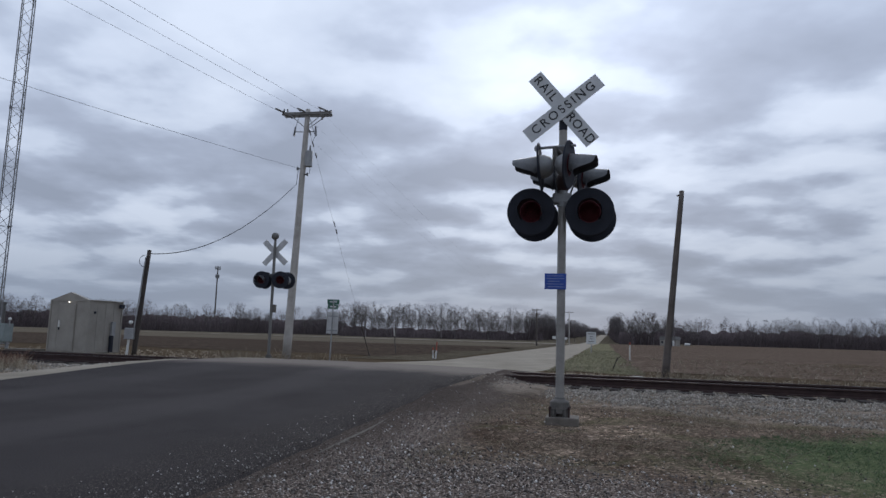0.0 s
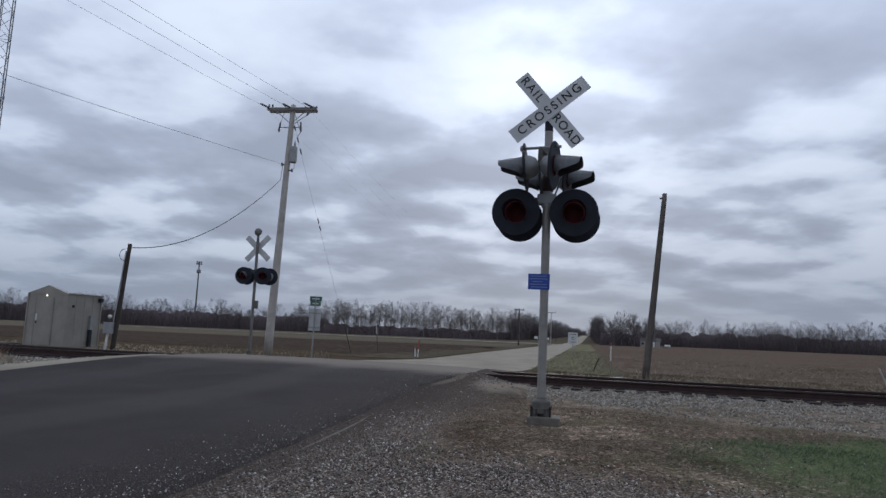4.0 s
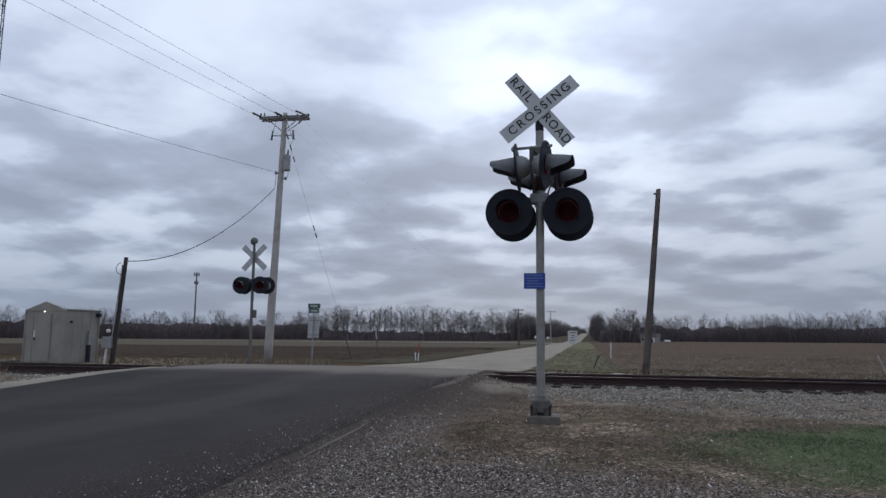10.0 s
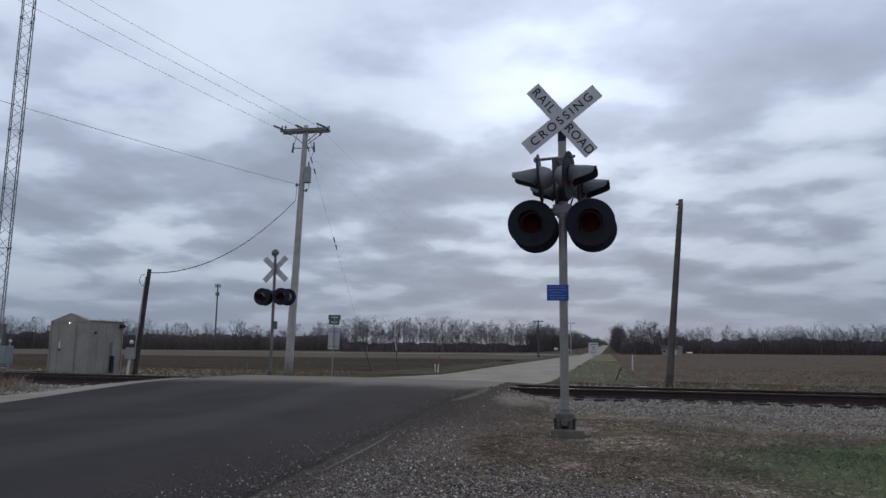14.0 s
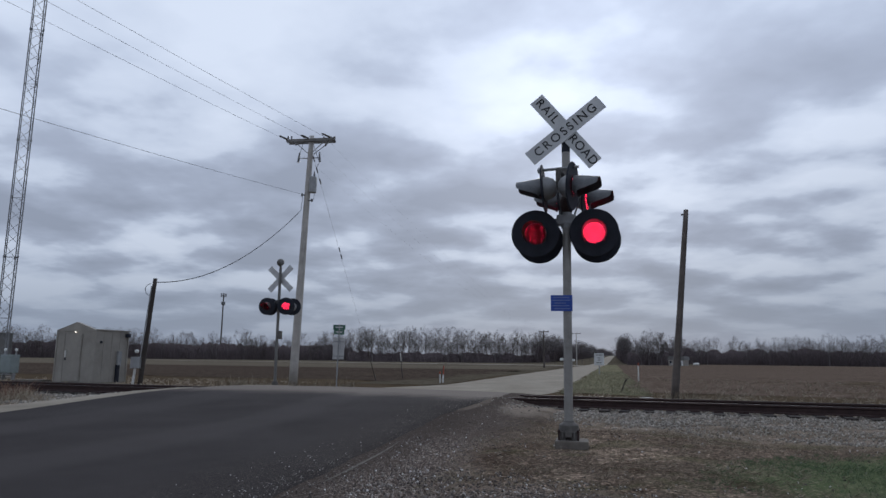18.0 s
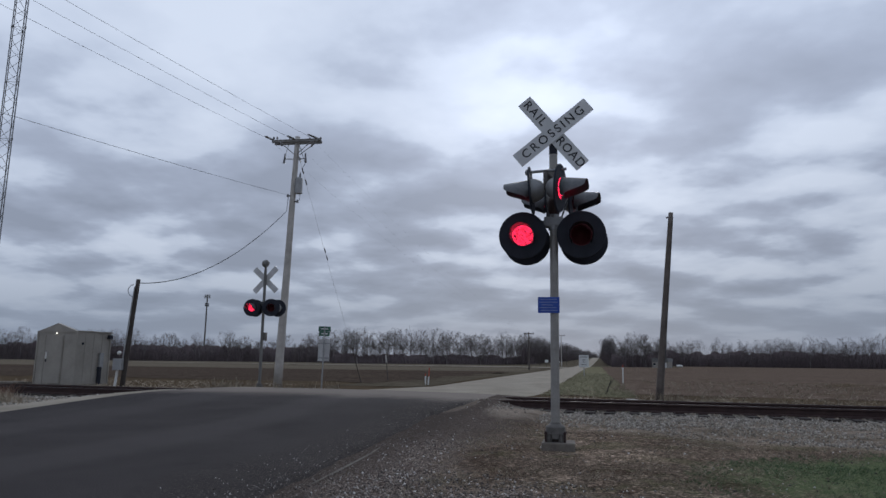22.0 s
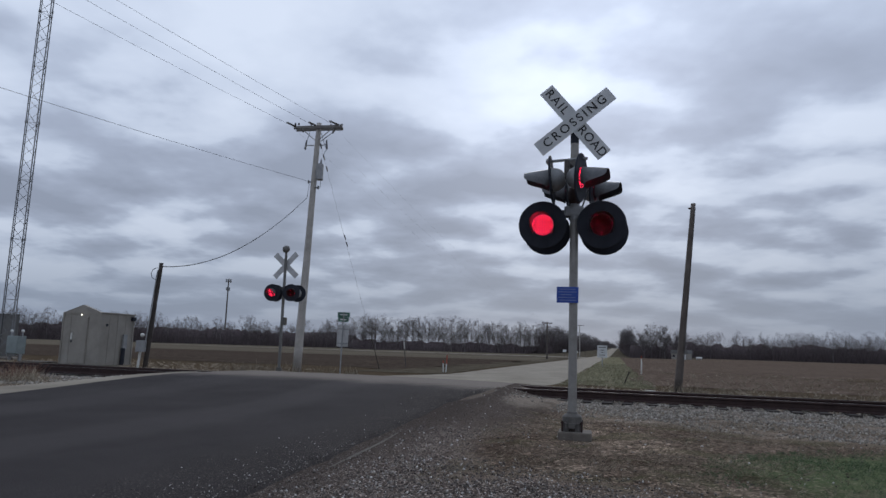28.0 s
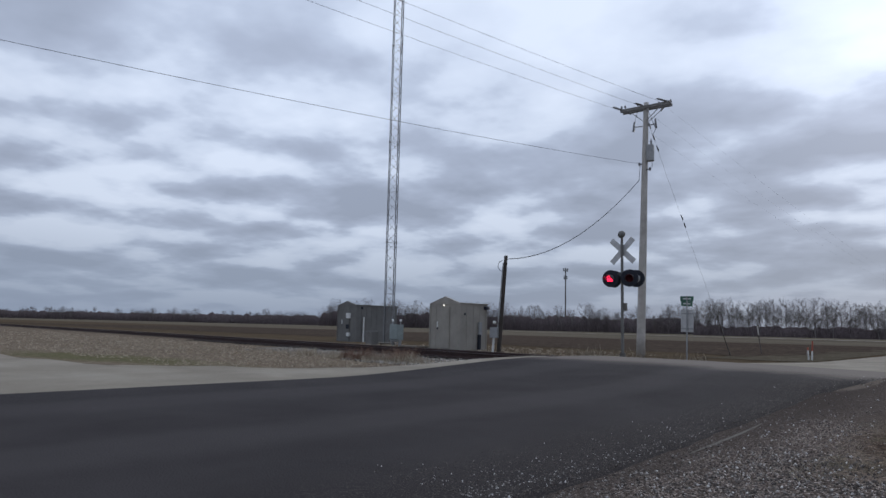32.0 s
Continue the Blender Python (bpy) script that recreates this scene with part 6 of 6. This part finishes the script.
def blades(name, places, heights, spread, width, mat, label, per=5):
    """Tufts of thin grass blades, each a tapering three-sided leaf."""
    n = len(places)
    z = np.array([land_z(x, y) for x, y in places])
    p = np.repeat(np.c_[places, z - 0.01], per, 0)
    h = np.repeat(heights, per) * (0.5 + 0.7 * rng.random(n * per))
    p[:, :2] += rng.normal(0, 0.5, (n * per, 2)) * np.repeat(heights, per)[:, None] * 0.45
    q = p + np.stack([rng.normal(0, spread, n * per) * h, rng.normal(0, spread, n * per) * h, h], 1)
    v, f = prisms(p, q, np.full(n * per, width), np.full(n * per, width * 0.2))
    return tagged(fast_mesh(name, v, f, mat), label, "grass", kind="stuff")


def make_grass():
    n = 24000
    x, y = -0.6 + 13.5 * rng.random(n), 5.2 + 8.8 * rng.random(n)
    v, u = x * NR.x + y * NR.y, (x - TC.x) * B.x + (y - TC.y) * B.y
    wave = np.array([noise.noise(Vector((a * 0.6, b * 0.6, 9))) for a, b in zip(x, y)])
    keep = (rng.random(n) < np.clip(0.55 + 1.3 * wave, 0.03, 1)) & (v > -1.9 + 0.5 * wave) & (u < -4.2 + wave) & (y > 6.4 - 0.25 * (x > 2.5) * (x - 2.5) + wave)
    blades("dead_grass", np.stack([x, y], 1)[keep], (0.020 + 0.034 * rng.random(n) ** 2)[keep], 1.2, 0.0026, STRAW, "short dead grass around the signal", 4)
    n = 13000
    r, t = np.sqrt(rng.random(n)), rng.random(n) * math.tau
    x, y = 6.6 + 4.1 * r * np.cos(t), 7.05 + 1.95 * r * np.sin(t)
    wave = np.array([noise.noise(Vector((a * 0.8, b * 0.8, 19))) for a, b in zip(x, y)])
    keep = rng.random(n) < np.clip(1.25 - r + wave, 0, 1)
    blades("green_grass", np.stack([x, y], 1)[keep], (0.018 + 0.034 * rng.random(n))[keep], 0.8, 0.003, GRASS, "patch of short green grass beside the railway", 4)
    # rough tufts beside the apron, along the track and round the poles
    n = 1300
    w, u = -44 + 34 * rng.random(n), -6.5 + 4.2 * rng.random(n)
    p = np.stack([TC.x + u * B.x + w * A.x, TC.y + u * B.y + w * A.y], 1)
    rv, rs = p[:, 0] * NR.x + p[:, 1] * NR.y, p[:, 0] * D.x + p[:, 1] * D.y
    keep = rv < -13.6 - 0.4 * (13 - rs).clip(0, 9)
    blades("dead_grass", p[keep], (0.04 + 0.08 * rng.random(n))[keep], 0.8, 0.007, TAN, "rough dead grass on the railway verge", 5)
    n = 3200
    w, u = -26 + 50 * rng.random(n), 2.6 + 9 * rng.random(n) ** 1.5
    p = np.stack([TC.x + u * B.x + w * A.x, TC.y + u * B.y + w * A.y], 1)
    rv = p[:, 0] * NR.x + p[:, 1] * NR.y
    keep = ((rv < -13.2) | (rv > -1.2)) & (rng.random(n) < np.where(rv > 0, 0.35, 0.8))
    blades("dead_grass", p[keep], (0.04 + 0.10 * rng.random(n))[keep], 0.7, 0.008, TAN, "rough dead grass beyond the railway", 6)
    n = 7000
    w, u = -62 + 50 * rng.random(n) ** 0.7, -15 + 12 * rng.random(n)
    p = np.stack([TC.x + u * B.x + w * A.x, TC.y + u * B.y + w * A.y], 1)
    rv, rs = p[:, 0] * NR.x + p[:, 1] * NR.y, p[:, 0] * D.x + p[:, 1] * D.y
    wave = np.array([noise.noise(Vector((a * 0.35, b * 0.35, 3))) for a, b in p])
    keep = (rv < -13.6 - 0.9 * (13 - rs).clip(0, 9)) & (rs > 8.5) & (rng.random(n) < 0.5 + 1.2 * wave)
    blades("dead_grass", p[keep], (0.04 + 0.08 * rng.random(n))[keep], 0.9, 0.008, TAN, "matted pale straw on the railway verge", 4)
    # tufts that break up the edge of the far verge, and stalks left in the field
    n = 1900
    s, v = 25.5 + 60 * rng.random(n) ** 1.4, -1.9 + 3.4 * rng.random(n)
    p = np.stack([v * NR.x + s * D.x, v * NR.y + s * D.y], 1)
    blades("verge_tufts", p, 0.05 + 0.12 * rng.random(n), 0.7, 0.008, VERGE_BLADES, "rough green and straw tufts beside the country road", 5)
    n = 4000
    w, u = 1 + 60 * rng.random(n) ** 1.2, 6.0 + 30 * rng.random(n) ** 1.5
    p = np.stack([TC.x + u * B.x + w * A.x, TC.y + u * B.y + w * A.y], 1)
    keep = p[:, 0] * NR.x + p[:, 1] * NR.y > 3.4
    blades("field_stalks", p[keep], (0.05 + 0.13 * rng.random(n))[keep], 0.9, 0.009, STRAW, "broken dry stalks left in the stubble field", 4)
    spots = [(-7.2, 26.3), (-6.0, 26.4), (-7.6, 25.6), (-5.3, 29.6), (-4.3, 29.2), (-8.2, 26.5), (7.3, 21.7), (8.2, 21.9)]
    p = np.array([s for s in spots for _ in range(14)]) + rng.normal(0, 0.35, (len(spots) * 14, 2))
    blades("tall_weeds", p, 0.15 + 0.28 * rng.random(len(p)), 0.35, 0.008, STRAW, "tall dry weeds round the posts", 7)
    spots = [(-11.3, 18.5), (-11.6, 18.6), (-11.9, 18.8), (-14.1, 19.2), (-15.0, 19.4), (-16.5, 19.6), (-12.7, 18.7)]
    p = np.array([s for s in spots for _ in range(18)]) + rng.normal(0, 0.25, (len(spots) * 18, 2))
    blades("straw_clumps", p, 0.16 + 0.2 * rng.random(len(p)), 0.45, 0.008, TAN, "pale straw clumps at the foot of the ballast", 8)
    spots = [(-13.5, 19.0), (-13.2, 18.9), (-12.3, 19.3), (-12.0, 19.2), (-11.9, 18.9), (-14.2, 19.3)]
    p = np.array([s for s in spots for _ in range(16)]) + rng.normal(0, 0.22, (len(spots) * 16, 2))
    blades("brown_shrubs", p, 0.22 + 0.22 * rng.random(len(p)), 0.5, 0.010, DRY_SHRUB, "small brown dried shrubs at the edge of the ballast", 9)


def make_dirt_streak():
    """A thin line of pale dust along the asphalt's edge."""
    verts, faces = [], []
    a, b = Vector((-1.21, 7.1, 0)), Vector((-0.73, 10.0, 0))
    for k in range(25):
        f = k / 24
        c = a.lerp(b, f)
        half = 0.022 * math.sin(math.pi * f) ** 0.7 * (1 + 0.5 * noise.noise(Vector((k * 0.5, 0, 0)))) + 0.002
        for s in (-1, 0, 1):
            q = c + NR * (s * half)
            verts.append((q.x, q.y, max(top_z(q.x, q.y), land_z(q.x, q.y)) + (0.016 if s == 0 else 0.006)))
        if k:
            m = 3 * k
            faces += [(m - 3, m - 2, m + 1, m), (m - 2, m - 1, m + 2, m + 1)]
    tagged(mesh_object("dust_line", verts, faces, HEAP, smooth=True), "pale line of dust along the asphalt edge", "dust", kind="stuff")


def make_ties():
    """Timber sleepers, each a part of the track."""
    me = bpy.data.meshes.new("tie")
    bm = block(BM(), (0.23, 2.6, 0.18), None, 0.015)
    bm.to_mesh(me)
    bm.free()
    me.materials.append(TIE)
    plate = bpy.data.meshes.new("tie_plate")
    bm = block(BM(), (0.19, 0.30, 0.02), None, 0.003)
    bm.to_mesh(plate)
    bm.free()
    plate.materials.append(RUST)
    for k in range(-70, 42):
        w = k * 0.5
        q = from_uw(0, w)
        v, _ = vs(q.x, q.y)
        if -12.4 < v < -2.2:
            continue
        ob = new("tie", me)
        ob.parent = TRACK
        ob.matrix_basis = pose(w + random.uniform(-0.03, 0.03), random.uniform(-0.05, 0.05), TIE_Z - 0.085 + random.uniform(-0.01, 0.008), 0, 0, random.uniform(-1.5, 1.5))
        for off in (-0.753, 0.753):
            pl = new("tie_plate", plate)
            pl.parent = ob
            pl.matrix_basis = pose(0, off, 0.10)


make_woods()
make_lone_trees()
make_stones()
make_grass()
make_dirt_streak()
make_ties()


# ---- what moves: the lamps' diode boards, which turn behind their slotted lenses ----
def motions():
    first, beat, left_on = 15.66, 1.4375, 0.80
    starts = [first] + [17.18 + beat * k for k in range(11)]
    half = 180.0 / SLOTS
    for board, circuit in FLASHERS:
        rows = [(0.0, pose(0, 0, 0, 0, half, 0))]
        spans = []
        for k, t in enumerate(starts):
            off = 16.53 if k == 0 else t + left_on
            nxt = starts[k + 1] if k + 1 < len(starts) else t + beat
            spans.append((t, off) if circuit == 0 else (off, nxt))
        for a, b in spans:
            if a >= 31.9:
                break
            rows.append((a - 0.07, pose(0, 0, 0, 0, half, 0)))
            rows.append((a + 0.01, pose(0, 0, 0, 0, 0, 0)))
            if b < 31.6:
                rows.append((b - 0.06, pose(0, 0, 0, 0, 0, 0)))
                for after, hidden in ((0.0, 0.60), (0.08, 0.68), (0.22, 0.74), (0.38, 0.80), (0.50, 1.0)):
                    rows.append((b + after, pose(0, 0, 0, 0, half * hidden, 0)))
        if rows[-1][0] < 32.0:
            rows.append((32.0, rows[-1][1]))
        walk(board, rows)


motions()
